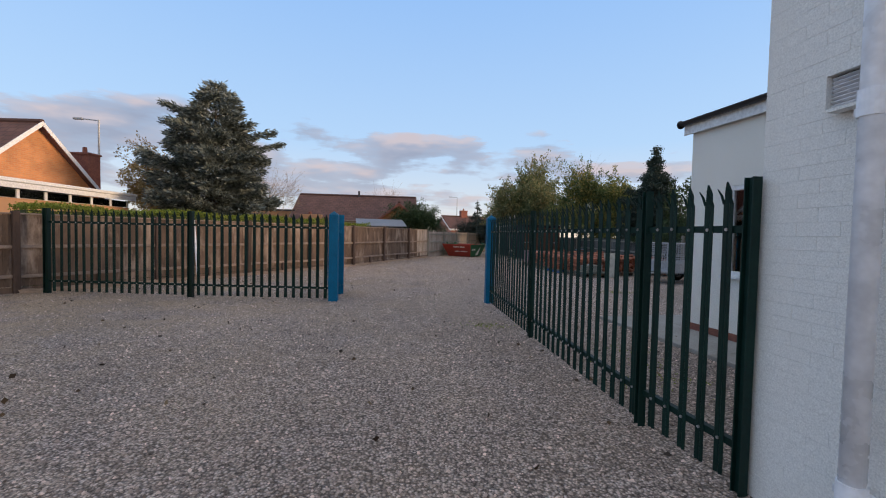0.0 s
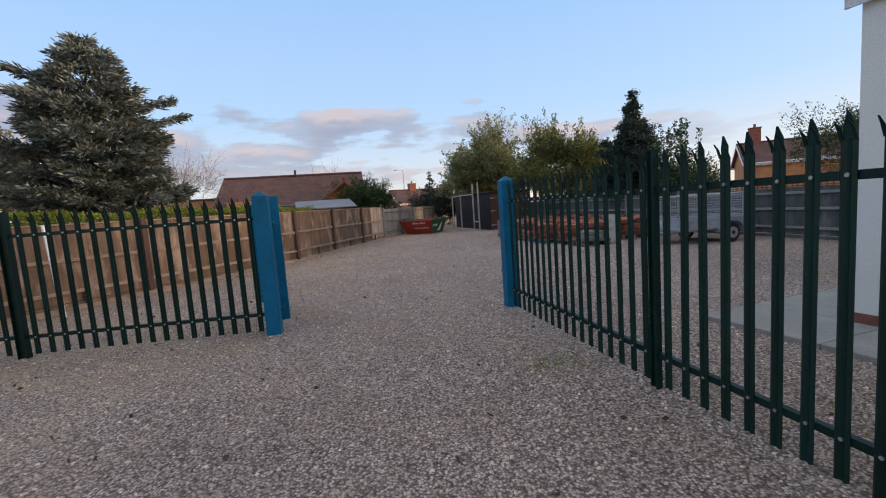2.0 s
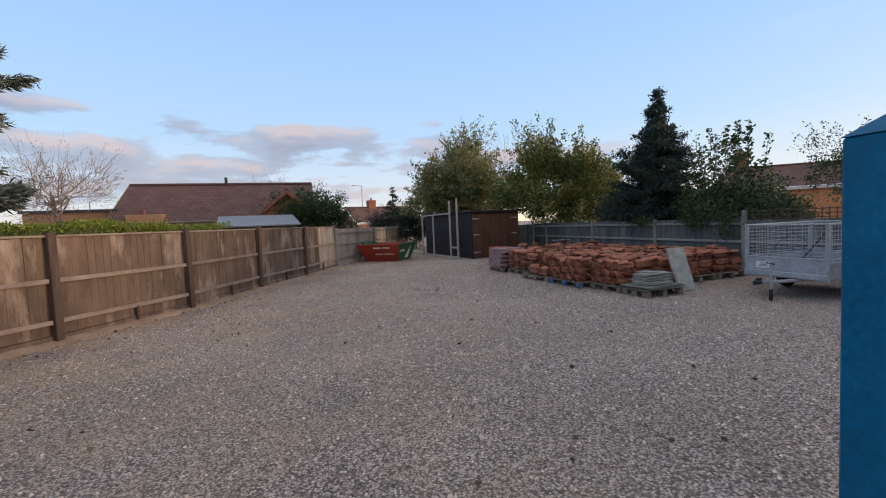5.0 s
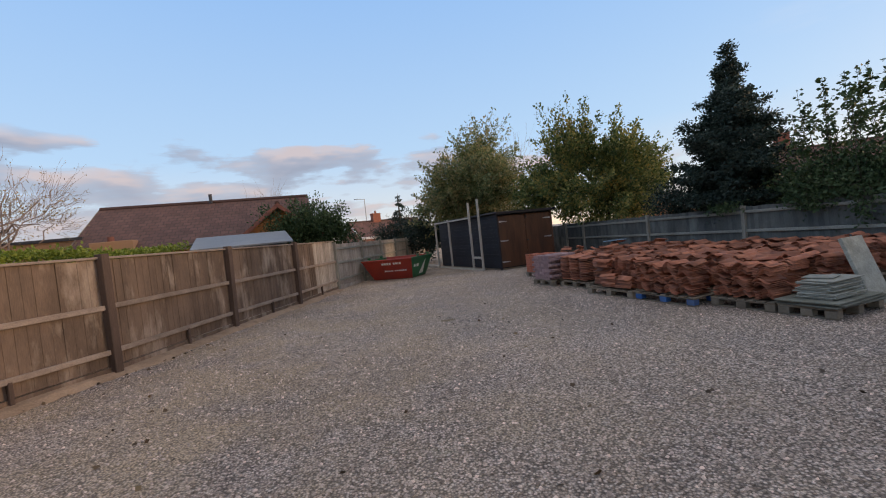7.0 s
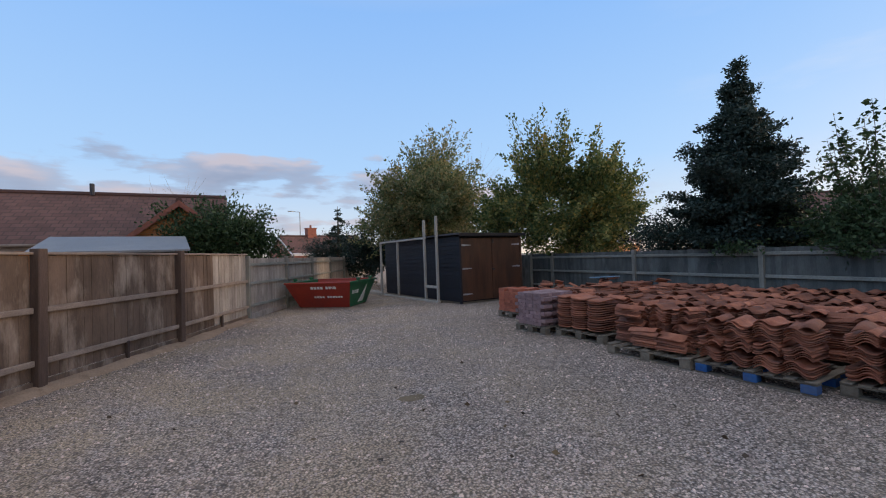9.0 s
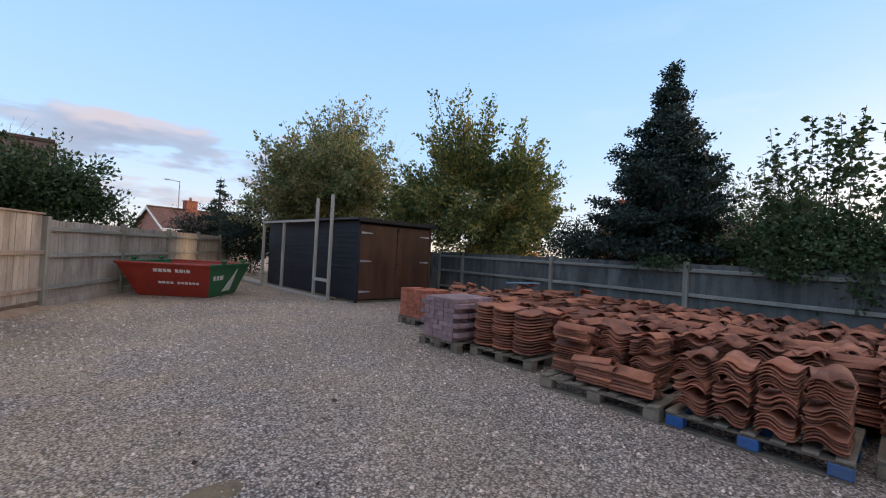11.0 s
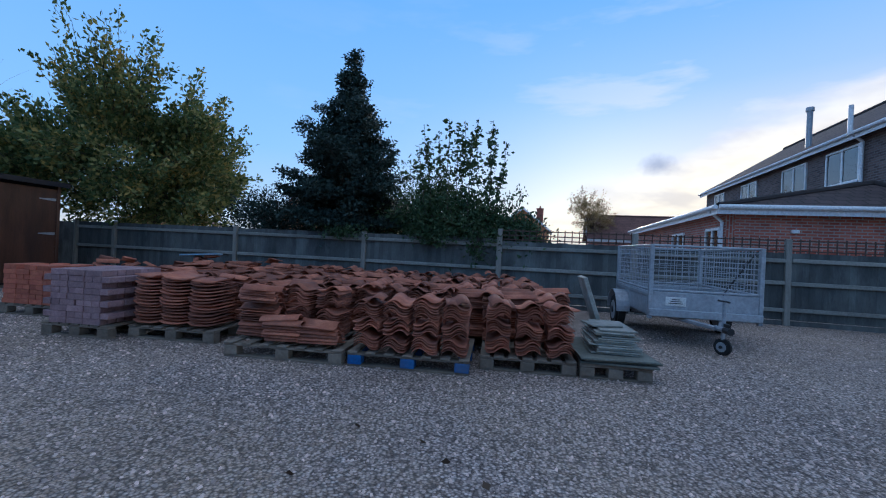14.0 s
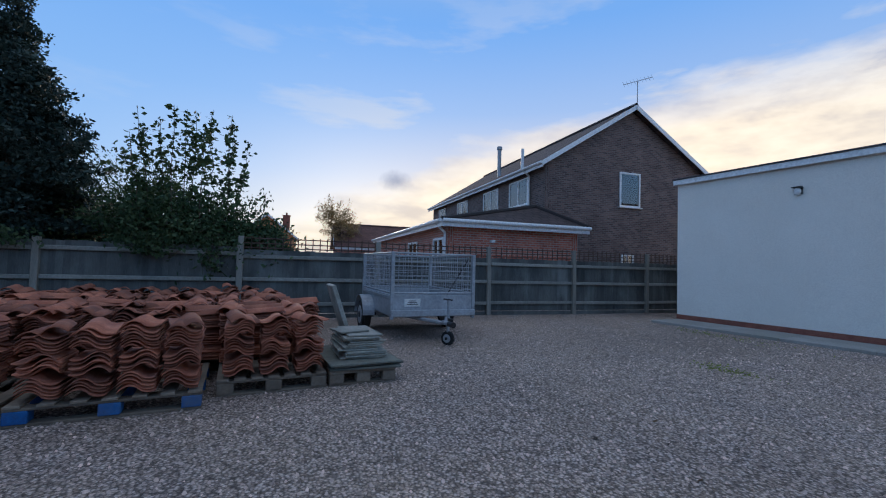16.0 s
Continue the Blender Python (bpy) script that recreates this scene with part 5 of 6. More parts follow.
def trailer():
    """Local x runs from the tow hitch back; the axle's middle is the origin."""
    root = thing("trailer", pose(8.745, 14.22, 0, 0, 0, 5.0), "galvanised single-axle trailer with mesh cage sides", "trailer")
    x0, x1, w = -1.12, 0.78, 0.68
    z0, z1, z2 = 0.40, 0.71, 1.36
    part("bed", block((x0 + x1) / 2, 0, z0 - 0.03, x1 - x0, 2 * w - 0.02, 0.04), GALV, root)
    for y in (-w, w):
        part("side_panel", block((x0 + x1) / 2, y, z0, x1 - x0, 0.03, z1 - z0, bevel=0.006), GALV, root)
    for x in (x0, x1):
        part("end_panel", block(x, 0, z0, 0.03, 2 * w + 0.03, z1 - z0, bevel=0.006), GALV, root)
    part("bumper_rail", block(x0 - 0.035, 0, z0 - 0.02, 0.04, 2 * w + 0.04, 0.10, bevel=0.008), GALV, root)
    for y in (-w - 0.022, w + 0.022):
        part("side_rail", block((x0 + x1) / 2, y, z1 - 0.07, x1 - x0, 0.015, 0.05, bevel=0.004), GALV, root)
    part("prop_bar", rod(bmesh.new(), (x0 + 0.06, -0.25, z1), (x0 + 0.10, -w + 0.04, z2 - 0.08), 0.012, 6), BLACK_PLASTIC, root, "dark diagonal prop")
    for x, y in ((x0, -w), (x0, w), (x1, -w), (x1, w)):
        part("corner_post", block(x, y, z0 - 0.06, 0.055, 0.055, z2 - z0 + 0.06, bevel=0.006), GALV, root)
    for y in (-w, w):
        part("cage_side", cage(bmesh.new(), (x0, y), (x1, y), z1 + 0.01, z2, 22, 9), GALV, root, "galvanised welded mesh")
    for x in (x0, x1):
        part("cage_end", cage(bmesh.new(), (x, -w), (x, w), z1 + 0.01, z2, 14, 9), GALV, root, "galvanised welded mesh")
    for y in (-w - 0.11, w + 0.11):
        wheel(root, "wheel", pose(0.22, y, 0.27), 0.27, 0.15)
        bm = bmesh.new()
        pts = [(0.36 * math.cos(a), 0.33 * math.sin(a)) for a in [math.pi * i / 12 for i in range(13)]]
        prism(bm, pts + [(x * 0.97, z * 0.97) for x, z in pts[::-1]], -0.10, 0.10, pose(0.22, y, 0.29, 90, 0, 0))
        part("mudguard", bm, GALV, root)
    part("axle", rod(bmesh.new(), (0.22, -w - 0.1, 0.27), (0.22, w + 0.1, 0.27), 0.03, 8), BLACK_PLASTIC, root)
    part("axle_hanger", block(0.22, 0, 0.26, 0.10, 2 * w - 0.2, 0.16), GALV, root)
    bm = bmesh.new()
    for s in (-1, 1):
        rod(bm, (-0.6, s * 0.45, 0.36), (-1.55, s * 0.03, 0.33), 0.03, 6)
    rod(bm, (-1.50, 0, 0.33), (-1.74, 0, 0.34), 0.032, 8)
    part("drawbar", bm, GALV, root)
    bm = bmesh.new()
    rod(bm, (-1.74, 0, 0.34), (-1.88, 0, 0.34), 0.042, 10)
    box(bm, -1.78, 0, 0.38, 0.12, 0.03, 0.04)
    part("coupling", bm, BLACK_PLASTIC, root)
    j = part("jockey_stand", rod(bmesh.new(), (-1.56, -0.06, 0.13), (-1.56, -0.06, 0.66), 0.024, 10), GALV, root)
    part("jockey_handle", rod(bmesh.new(), (-1.56, -0.12, 0.66), (-1.56, 0.02, 0.68), 0.012, 8), BLACK_PLASTIC, j)
    wheel(root, "jockey_wheel", pose(-1.56, -0.06, 0.105, 0, 0, 35), 0.105, 0.06)
    part("number_plate", block(x0 - 0.022, 0.36, z0 + 0.13, 0.006, 0.26, 0.12, bevel=0.003), SIGN_WHITE, root, "small white maker's plate")
    bm = bmesh.new()
    for i in range(3):
        box(bm, x0 - 0.027, 0.36, z0 + 0.16 + i * 0.026, 0.004, 0.18 - 0.04 * i, 0.010)
    part("plate_text", bm, BLACK_PLASTIC, root)
    bm = bmesh.new()
    bmesh.ops.create_icosphere(bm, subdivisions=3, radius=1.0)
    for v in bm.verts:
        v.co = Vector((v.co.x * 0.42, v.co.y * 0.34, max(v.co.z, -0.2) * 0.20)) * (1 + 0.28 * noise.noise(v.co * 2.3))
    solo("folded_sheet", bm, DARK_CLOTH, root.matrix_basis @ pose(-0.55, -0.15, z0 + 0.05), "dark crumpled sheet lying in the trailer", "sheet", smooth=True)


trailer()


# ---- houses round the yard ----
def walls_of(root, mat, x0, x1, y0, y1, h, t=0.2):
    """Four walls; the end walls butt between the long ones."""
    for c in ([(x0, y0, 0), (x1, y0, 0), (x1, y0, h), (x0, y0, h)], [(x1, y0 + t, 0), (x1, y1 - t, 0), (x1, y1 - t, h), (x1, y0 + t, h)],
              [(x1, y1, 0), (x0, y1, 0), (x0, y1, h), (x1, y1, h)], [(x0, y1 - t, 0), (x0, y0 + t, 0), (x0, y0 + t, h), (x0, y1 - t, h)]):
        bm = bmesh.new()
        slab_of(bm, c, t)
        part("wall", bm, mat, root)


def gable_house(name, m, length, width, eave, ridge, wall_mat, roof_mat, label, over=0.3, board=WHITE_PLASTIC, chimney=None):
    """Ridge along local x from 0 to length, middle of the width at y = 0; gables at both ends."""
    root = thing(name, m, label, "house")
    w = width / 2
    walls_of(root, wall_mat, 0, length, -w, w, eave)
    for x, s in ((0, -1), (length, 1)):
        bm = bmesh.new()
        c = [(x, -s * -w, eave), (x, -s * w, eave), (x, 0, ridge - 0.08)] if s < 0 else [(x, -w, eave), (x, w, eave), (x, 0, ridge - 0.08)]
        slab_of(bm, c if s > 0 else c[::-1] if False else [(x, w, eave), (x, -w, eave), (x, 0, ridge - 0.08)], 0.2)
        part("gable", bm, wall_mat, root)
    slope = (ridge - eave) / w
    dz = over * slope
    for s in (-1, 1):
        bm = bmesh.new()
        a = [(-over, s * (w + over), eave - dz + 0.06), (length + over, s * (w + over), eave - dz + 0.06), (length + over, 0, ridge + 0.06), (-over, 0, ridge + 0.06)]
        slab_of(bm, a if s < 0 else a[::-1], 0.08)
        part("roof", bm, roof_mat, root)
        part("gutter", rod(bmesh.new(), (-over, s * (w + over + 0.05), eave - dz), (length + over, s * (w + over + 0.05), eave - dz), 0.055, 8), board, root)
        part("fascia", block(length / 2, s * (w + over - 0.02), eave - dz - 0.17, length + 2 * over, 0.025, 0.17), board, root)
        for x in (-over - 0.015, length + over + 0.015):
            bm = bmesh.new()
            lo, hi = Vector((x, s * (w + over), eave - dz - 0.13)), Vector((x, 0, ridge - 0.13))
            slab_of(bm, [lo, hi, hi + Vector((0, 0, 0.2)), lo + Vector((0, 0, 0.2))], 0.03)
            part("bargeboard", bm, board, root)
    part("ridge_tiles", rod(bmesh.new(), (-over, 0, ridge + 0.05), (length + over, 0, ridge + 0.05), 0.11, 8), roof_mat, root)
    for cx, cy, top, size in chimney or ():
        c = part("chimney", block(cx, cy, eave, size, size * 0.8, top - eave), BRICK_WARM_PLAIN, root)
        part("chimney_cap", block(cx, cy, top, size + 0.1, size * 0.8 + 0.1, 0.08), BRICK_WARM_PLAIN, c)
        part("chimney_pot", rod(bmesh.new(), (cx, cy, top + 0.08), (cx, cy, top + 0.38), 0.11, 10, 0.09), PLINTH, c)
    return root


BRICK_WARM_PLAIN = surface("chimney_brick", (0.23, 0.075, 0.05), (0.32, 0.12, 0.08), 0.85, scale=5, fine=20, bump=0.4)


def brick_house():
    """Two-storey dark brick house with its gable toward the yard and a tiled extension."""
    root = gable_house("brick_house", pose(15.6, 3.20, 0), 15.0, 8.2, 5.40, 7.98, BRICK_DARK, ROOF_DARK, "dark brown brick two-storey house with white bargeboards")
    # long north side at local y = 3.85, gable at x = 0
    window_unit("window", pose(-0.02, 0.05, 3.80), 1.05, 1.45, "white plastic window in the gable", 1, parent=root, sill=True)
    window_unit("window", pose(-0.02, 0.15, 1.05), 0.60, 0.80, "small white lattice window", 2, parent=root, sill=True)
    for x, w in ((2.1, 1.7), (5.0, 1.75), (9.0, 1.7), (12.8, 1.4)):
        window_unit("window", pose(x, 4.12, 3.80, 0, 0, -90), w, 1.15, "white plastic upstairs window", 2, parent=root)
    bm = bmesh.new()
    rod(bm, (1.10, 4.18, 3.0), (1.10, 4.18, 4.95), 0.045, 10)
    rod(bm, (1.10, 4.18, 4.95), (1.10, 4.48, 5.2), 0.045, 10)
    rod(bm, (1.10, 4.50, 5.15), (1.10, 4.50, 6.05), 0.065, 10)
    part("soil_pipe", bm, WHITE_PLASTIC, root, "white plastic soil pipe")
    bm = bmesh.new()
    rod(bm, (5.2, 3.6, 5.3), (5.2, 3.6, 7.15), 0.10, 12)
    rod(bm, (5.2, 3.6, 7.15), (5.2, 3.6, 7.30), 0.14, 12)
    box(bm, 5.2, 3.62, 5.30, 0.42, 0.5, 0.22, bevel=0.05)
    part("flue", bm, GALV, root, "pale metal flue with cowl")
    bm = bmesh.new()
    rod(bm, (0.1, -0.40, 7.5), (0.1, -0.40, 9.30), 0.02, 8)
    rod(bm, (-0.1, -1.00, 9.48), (0.3, 0.15, 9.12), 0.014, 6)
    for i in range(9):
        u = i / 8
        p = Vector((-0.1, -1.00, 9.48)).lerp(Vector((0.3, 0.15, 9.12)), u)
        rod(bm, p + Vector((-0.12, 0.05, -0.16)), p + Vector((0.12, -0.05, 0.16)), 0.008, 4)
    part("aerial", bm, GALV, root, "thin metal television aerial")
    return root


def extension():
    """Single-storey brick wrap-around with a hipped tile roof against the house."""
    root = thing("house_extension", pose(13.75, 7.1, 0), "red brick extension with white fascia and tiled roof", "house")
    X, Y, h = 13.0, 4.75, 2.56
    walls_of(root, BRICK_WARM, 0, X, 0, Y, h)
    o, top, ix, iy = 0.28, 3.50, 1.78, 0.45
    lo = [(-o, -o), (X + o, -o), (X + o, Y + o), (-o, Y + o)]
    z = h + 0.02
    A, B, C, D = [(x, y, z) for x, y in lo]
    R0, R1 = (ix, iy + 0.2, top), (X - 0.3, iy + 0.2, top)
    for name, c in (("roof", [D, A, R0]), ("roof", [C, D, R0, R1]), ("roof", [A, B, R1, R0])):
        bm = bmesh.new()
        slab_of(bm, c, 0.06)
        part(name, bm, ROOF_DARK, root)
    part("hip_tiles", rod(bmesh.new(), D, R0, 0.09, 8), ROOF_DARK, root)
    part("hip_tiles", rod(bmesh.new(), A, R0, 0.09, 8), ROOF_DARK, root)
    part("fascia", block(-o, Y / 2, h - 0.19, 0.03, Y + 2 * o, 0.20), WHITE_PLASTIC, root)
    part("fascia", block(X / 2, Y + o, h - 0.19, X + 2 * o - 0.07, 0.03, 0.20), WHITE_PLASTIC, root)
    part("soffit", block(X / 2, Y / 2, h - 0.06, X + 2 * o - 0.1, Y + 2 * o - 0.1, 0.03), WHITE_PLASTIC, root)
    part("gutter", rod(bmesh.new(), (-o - 0.07, -o, h - 0.01), (-o - 0.07, Y + o, h - 0.01), 0.06, 10), WHITE_PLASTIC, root)
    part("gutter", rod(bmesh.new(), (-o, Y + o + 0.07, h - 0.01), (X + o, Y + o + 0.07, h - 0.01), 0.06, 10), WHITE_PLASTIC, root)
    bm = bmesh.new()
    rod(bm, (0.25, Y + o + 0.05, h - 0.06), (0.12, Y + 0.06, h - 0.36), 0.04, 10)
    rod(bm, (0.12, Y + 0.06, h - 0.36), (0.12, Y + 0.06, 0.1), 0.04, 10)
    part("down_pipe", bm, WHITE_PLASTIC, root, "white plastic down pipe")
    window_unit("window", pose(0.9, Y + 0.02, 0.95, 0, 0, -90), 1.1, 1.12, "white plastic ground-floor window", 2, parent=root)
    window_unit("window", pose(4.4, Y + 0.02, 0.95, 0, 0, -90), 1.5, 1.12, "white plastic ground-floor window", 2, parent=root)
    part("wall_light", block(-0.06, 3.25, 1.93, 0.12, 0.16, 0.10, bevel=0.02), WHITE_PLASTIC, root)


brick_house()
extension()

# long bungalow beyond the left fence, with a front gable
ang = math.degrees(math.atan2(1.07, 10.45))
long_b = gable_house("bungalow", pose(-10.85, 34.59, 0, 0, 0, ang), 8.84, 7.0, 2.45, 4.40, BRICK_ORANGE, ROOF_BROWN, "orange brick bungalow with a brown tiled roof", board=RAIL_BROWN)
gable_house("bungalow_porch", pose(-2.75, 31.0, 0, 0, 0, ang + 90), 3.8, 2.9, 2.45, 3.62, BRICK_ORANGE, ROOF_BROWN, "orange brick projecting gable of the bungalow", board=PLINTH)
part("roof_vent", rod(bmesh.new(), (4.44, -0.2, 4.4), (4.44, -0.2, 4.85), 0.08, 10), FELT, long_b)
part("low_chimney", block(1.3, -3.6, 2.2, 1.5, 0.6, 0.50, bevel=0.02), BRICK_ORANGE, long_b)
part("low_wing", block(-2.0, 0.2, 0, 3.6, 5.6, 2.95), BRICK_ORANGE, long_b, "orange brick low wing")
part("low_wing_roof", block(-2.0, 0.2, 2.954, 3.8, 5.8, 0.12), FELT, long_b)
part("low_chimney_pot", rod(bmesh.new(), (1.2, -3.6, 2.68), (1.2, -3.6, 2.9), 0.12, 10), PLINTH, long_b)

# orange-rendered bungalow with a flat-roofed sun room
side_b = gable_house("bungalow_west", pose(-16.0, 17.0, 0, 0, 0, 180), 9.0, 6.6, 2.75, 5.55, BRICK_ORANGE, ROOF_BROWN, "orange rendered bungalow with white bargeboards", chimney=((1.0, -3.6, 4.9, 0.9),))


def sun_room():
    root = thing("sun_room", pose(-15.6, 10.0, 0, 0, 0, 3), "low sun room with white fascia and top windows", "house")
    part("wall", block(1.4, 4.0, 0, 2.8, 8.2, 2.3), BRICK_ORANGE, root)
    part("roof", block(1.4, 4.0, 2.78, 3.3, 8.7, 0.12, bevel=0.02), WHITE_PLASTIC, root)
    part("fascia", block(3.0, 4.0, 2.60, 0.03, 8.6, 0.17), WHITE_PLASTIC, root)
    for i in range(8):
        part("top_window", block(2.81, 0.5 + i * 1.0, 2.32, 0.05, 0.86, 0.25), GLASS, root)
        part("window_bar", block(2.82, 1.0 + i * 1.0, 2.305, 0.07, 0.1, 0.28), WHITE_PLASTIC, root)
    # pale block added behind the top windows so the panes read light
    part("room_back", block(1.35, 4.0, 2.301, 2.6, 8.0, 0.28), PALE_BACKING, root)


sun_room()


def garden_shed():
    root = thing("garden_shed", pose(-4.9, 26.6, 0, 0, 0, 12), "low shed with a grey sheet roof behind the fence", "shed")
    part("wall", block(1.5, 1.2, 0, 2.8, 2.2, 1.95), FENCE_GREY, root)
    bm = bmesh.new()
    slab_of(bm, [(-0.1, -0.1, 1.92), (3.1, -0.1, 1.92), (3.1, 2.6, 2.42), (-0.1, 2.6, 2.42)], 0.05)
    part("roof", bm, ROOF_GREY, root)


garden_shed()
gable_house("far_house", pose(30.6, 36.2, 0, 0, 0, -35), 11.0, 6.4, 3.3, 4.95, BRICK_ORANGE, ROOF_BROWN, "orange brick house beyond the trees", chimney=((1.0, 0.0, 6.2, 0.8),))
gable_house("far_house", pose(30.0, 49.0, 0, 0, 0, 30), 8.0, 6.0, 2.3, 3.7, BRICK_ORANGE, ROOF_BROWN, "orange brick house glimpsed under the trees")
gable_house("far_house", pose(45.0, 19.6, 0, 0, 0, 0), 8.0, 5.0, 3.6, 5.6, BRICK_ORANGE, ROOF_DARK, "distant house with a dark tiled roof", chimney=((5.0, -1.5, 6.0, 0.9),))
gable_house("far_house", pose(40.0, 5.5, 0, 0, 0, 90), 8.0, 6.0, 2.6, 4.5, BRICK_WARM, ROOF_BROWN, "distant low house with a brown roof")
gable_house("far_house", pose(0.8, 58.0, 0, 0, 0, 20), 8.0, 6.0, 2.3, 3.9, BRICK_WARM, ROOF_BROWN, "distant bungalow beyond the fence end", chimney=((3.0, 0.0, 4.7, 0.9),))


def street_lamp(x, y, h, ang):
    root = thing("street_lamp", pose(x, y, 0, 0, 0, ang), "thin grey street lamp column", "lamp", "street lamps")
    part("column", rod(bmesh.new(), (0, 0, 0), (0, 0, h), 0.07, 8, 0.045), GALV, root)
    part("arm", rod(bmesh.new(), (0, 0, h - 0.03), (-0.9, 0, h + 0.05), 0.03, 6), GALV, root)
    part("lantern", block(-1.05, 0, h, 0.5, 0.16, 0.1, bevel=0.02), GALV, root)


street_lamp(-17.6, 22.2, 7.0, 0)
street_lamp(3.0, 66.0, 7.2, 0)


# ---- trees, hedges and climbers ----
def leaf_cloud(name, pts, size, material, rng, droop=0.0, aspect=0.55, along=None):
    """Many small leaves: each a pointed, slightly folded four-cornered blade."""
    n = len(pts)
    d = rng.normal(size=(n, 3)) if along is None else along + rng.normal(size=(n, 3)) * 0.45
    d[:, 2] -= droop
    d /= np.linalg.norm(d, axis=1)[:, None] + 1e-9
    s = rng.normal(size=(n, 3))
    s -= (s * d).sum(1)[:, None] * d
    s /= np.linalg.norm(s, axis=1)[:, None] + 1e-9
    k = (size * rng.uniform(0.6, 1.3, n))[:, None]
    up = np.cross(d, s)
    v = np.stack([pts, pts + d * k * 0.55 + s * k * aspect * 0.5 + up * k * 0.08, pts + d * k, pts + d * k * 0.5 - s * k * aspect * 0.5 + up * k * 0.08], axis=1).reshape(-1, 3)
    return raw(name, v, np.arange(4 * n).reshape(-1, 4), material)


def tubes(name, runs, material, seg=6):
    """Tapered tubes along polylines: runs of (points, radius at the start, radius at the end)."""
    vs, qs, base = [], [], 0
    ca = [(math.cos(2 * math.pi * i / seg), math.sin(2 * math.pi * i / seg)) for i in range(seg)]
    for pts, r0, r1 in runs:
        n = len(pts)
        for i, p in enumerate(pts):
            t = (Vector(pts[min(i + 1, n - 1)]) - Vector(pts[max(i - 1, 0)])).normalized()
            a = t.orthogonal().normalized()
            b = t.cross(a)
            r = r0 + (r1 - r0) * i / max(1, n - 1)
            for c, s in ca:
                vs.append(Vector(p) + a * (c * r) + b * (s * r))
        for i in range(n - 1):
            for j in range(seg):
                k = (j + 1) % seg
                qs.append((base + i * seg + j, base + i * seg + k, base + (i + 1) * seg + k, base + (i + 1) * seg + j))
        base += n * seg
    return raw(name, [tuple(v) for v in vs], qs, material)


def bent(a, b, rng, wob, n=5):
    a, b = np.array(a, float), np.array(b, float)
    out = [tuple(a)]
    for i in range(1, n):
        out.append(tuple(a + (b - a) * i / n + rng.normal(size=3) * wob * math.sin(math.pi * i / n)))
    return out + [tuple(b)]


def leafy_tree(name, x, y, crown, centre, shoots, per, leaf, size, seed, label, upright=0.5, trunk_r=0.13, spread=0.17, bark=None, long=(0.5, 1.3), fill=0, stems=1, cut=None, inner=0.35, clump=17):
    """A broadleaf tree: trunk, limbs, twigs and leaves along the twigs. crown: half sizes; centre: its middle above the foot."""
    rng = np.random.default_rng(seed)
    bark = bark or BARK
    root = thing(name, pose(x, y, 0), label, "tree")
    cx, cy, cz = centre
    rx, ry, rz = crown
    trunk, limbs, twigs, pts, dirs = [], [], [], [], []
    tops = []
    for s in range(stems):
        foot = (rng.uniform(-0.3, 0.3) * (stems > 1), rng.uniform(-0.3, 0.3) * (stems > 1), -0.1)
        top = (cx + rng.uniform(-0.2, 0.2) * rx, cy + rng.uniform(-0.2, 0.2) * ry, cz + 0.1 * rz)
        trunk.append((bent(foot, top, rng, 0.08), trunk_r, trunk_r * 0.45))
        tops.append((np.array(foot), np.array(top)))
    # the crown is a handful of uneven clumps with gaps between them
    clumps = []
    for i in range(clump):
        d = rng.normal(size=3)
        d /= np.linalg.norm(d)
        clumps.append((d * rng.uniform(0.35, 0.95), rng.uniform(0.20, 0.42)))
    for i in range(shoots):
        mid, cr = clumps[i % clump]
        d = rng.normal(size=3)
        d /= np.linalg.norm(d)
        p = mid + d * cr * rng.uniform(0.25, 1.0) ** 0.6
        a = np.array((cx + p[0] * rx, cy + p[1] * ry, cz + p[2] * rz))
        way = (d * 0.7 + p * 0.8) * np.array((1.0, 1.0, 0.7)) + np.array((0, 0, upright)) * (0.4 if p[2] < 0 else 1.25) + rng.normal(size=3) * 0.25
        way /= np.linalg.norm(way)
        L = rng.uniform(*long) * (1.35 if p[2] > 0.55 else 0.8)
        b = a + way * L
        if cut is not None and b[2] < cut:
            continue
        run = bent(a, b, rng, 0.06, 4)
        twigs.append((run, 0.010, 0.003))
        if i % max(1, shoots // 16) == 0:
            f, t = tops[i % stems]
            s = f + (t - f) * rng.uniform(0.45, 0.95)
            limbs.append((bent(s, a, rng, 0.15), trunk_r * 0.4, 0.012))
        u = rng.uniform(-0.1, 1.0, per)
        q = a[None] + (b - a)[None] * u[:, None] + rng.normal(size=(per, 3)) * spread * (1.15 - 0.75 * np.clip(u, 0, 1))[:, None]
        pts.append(q)
        dirs.append(np.repeat(way[None], per, 0) + rng.normal(size=(per, 3)) * 0.8)
    part("trunk", tubes("trunk", trunk, bark, 8), None, root)
    if limbs:
        for one in limbs:
            part("limb", tubes("limb", [one], bark, 6), None, root)
    tagged(part("brushwood", tubes("brushwood", twigs, bark, 3), None, root), kind="stuff")
    if leaf is not None:
        part("crown", leaf_cloud("crown", np.concatenate(pts), size, leaf, rng, along=np.concatenate(dirs)), None, root, "many small leaves with gaps of sky")
    return root


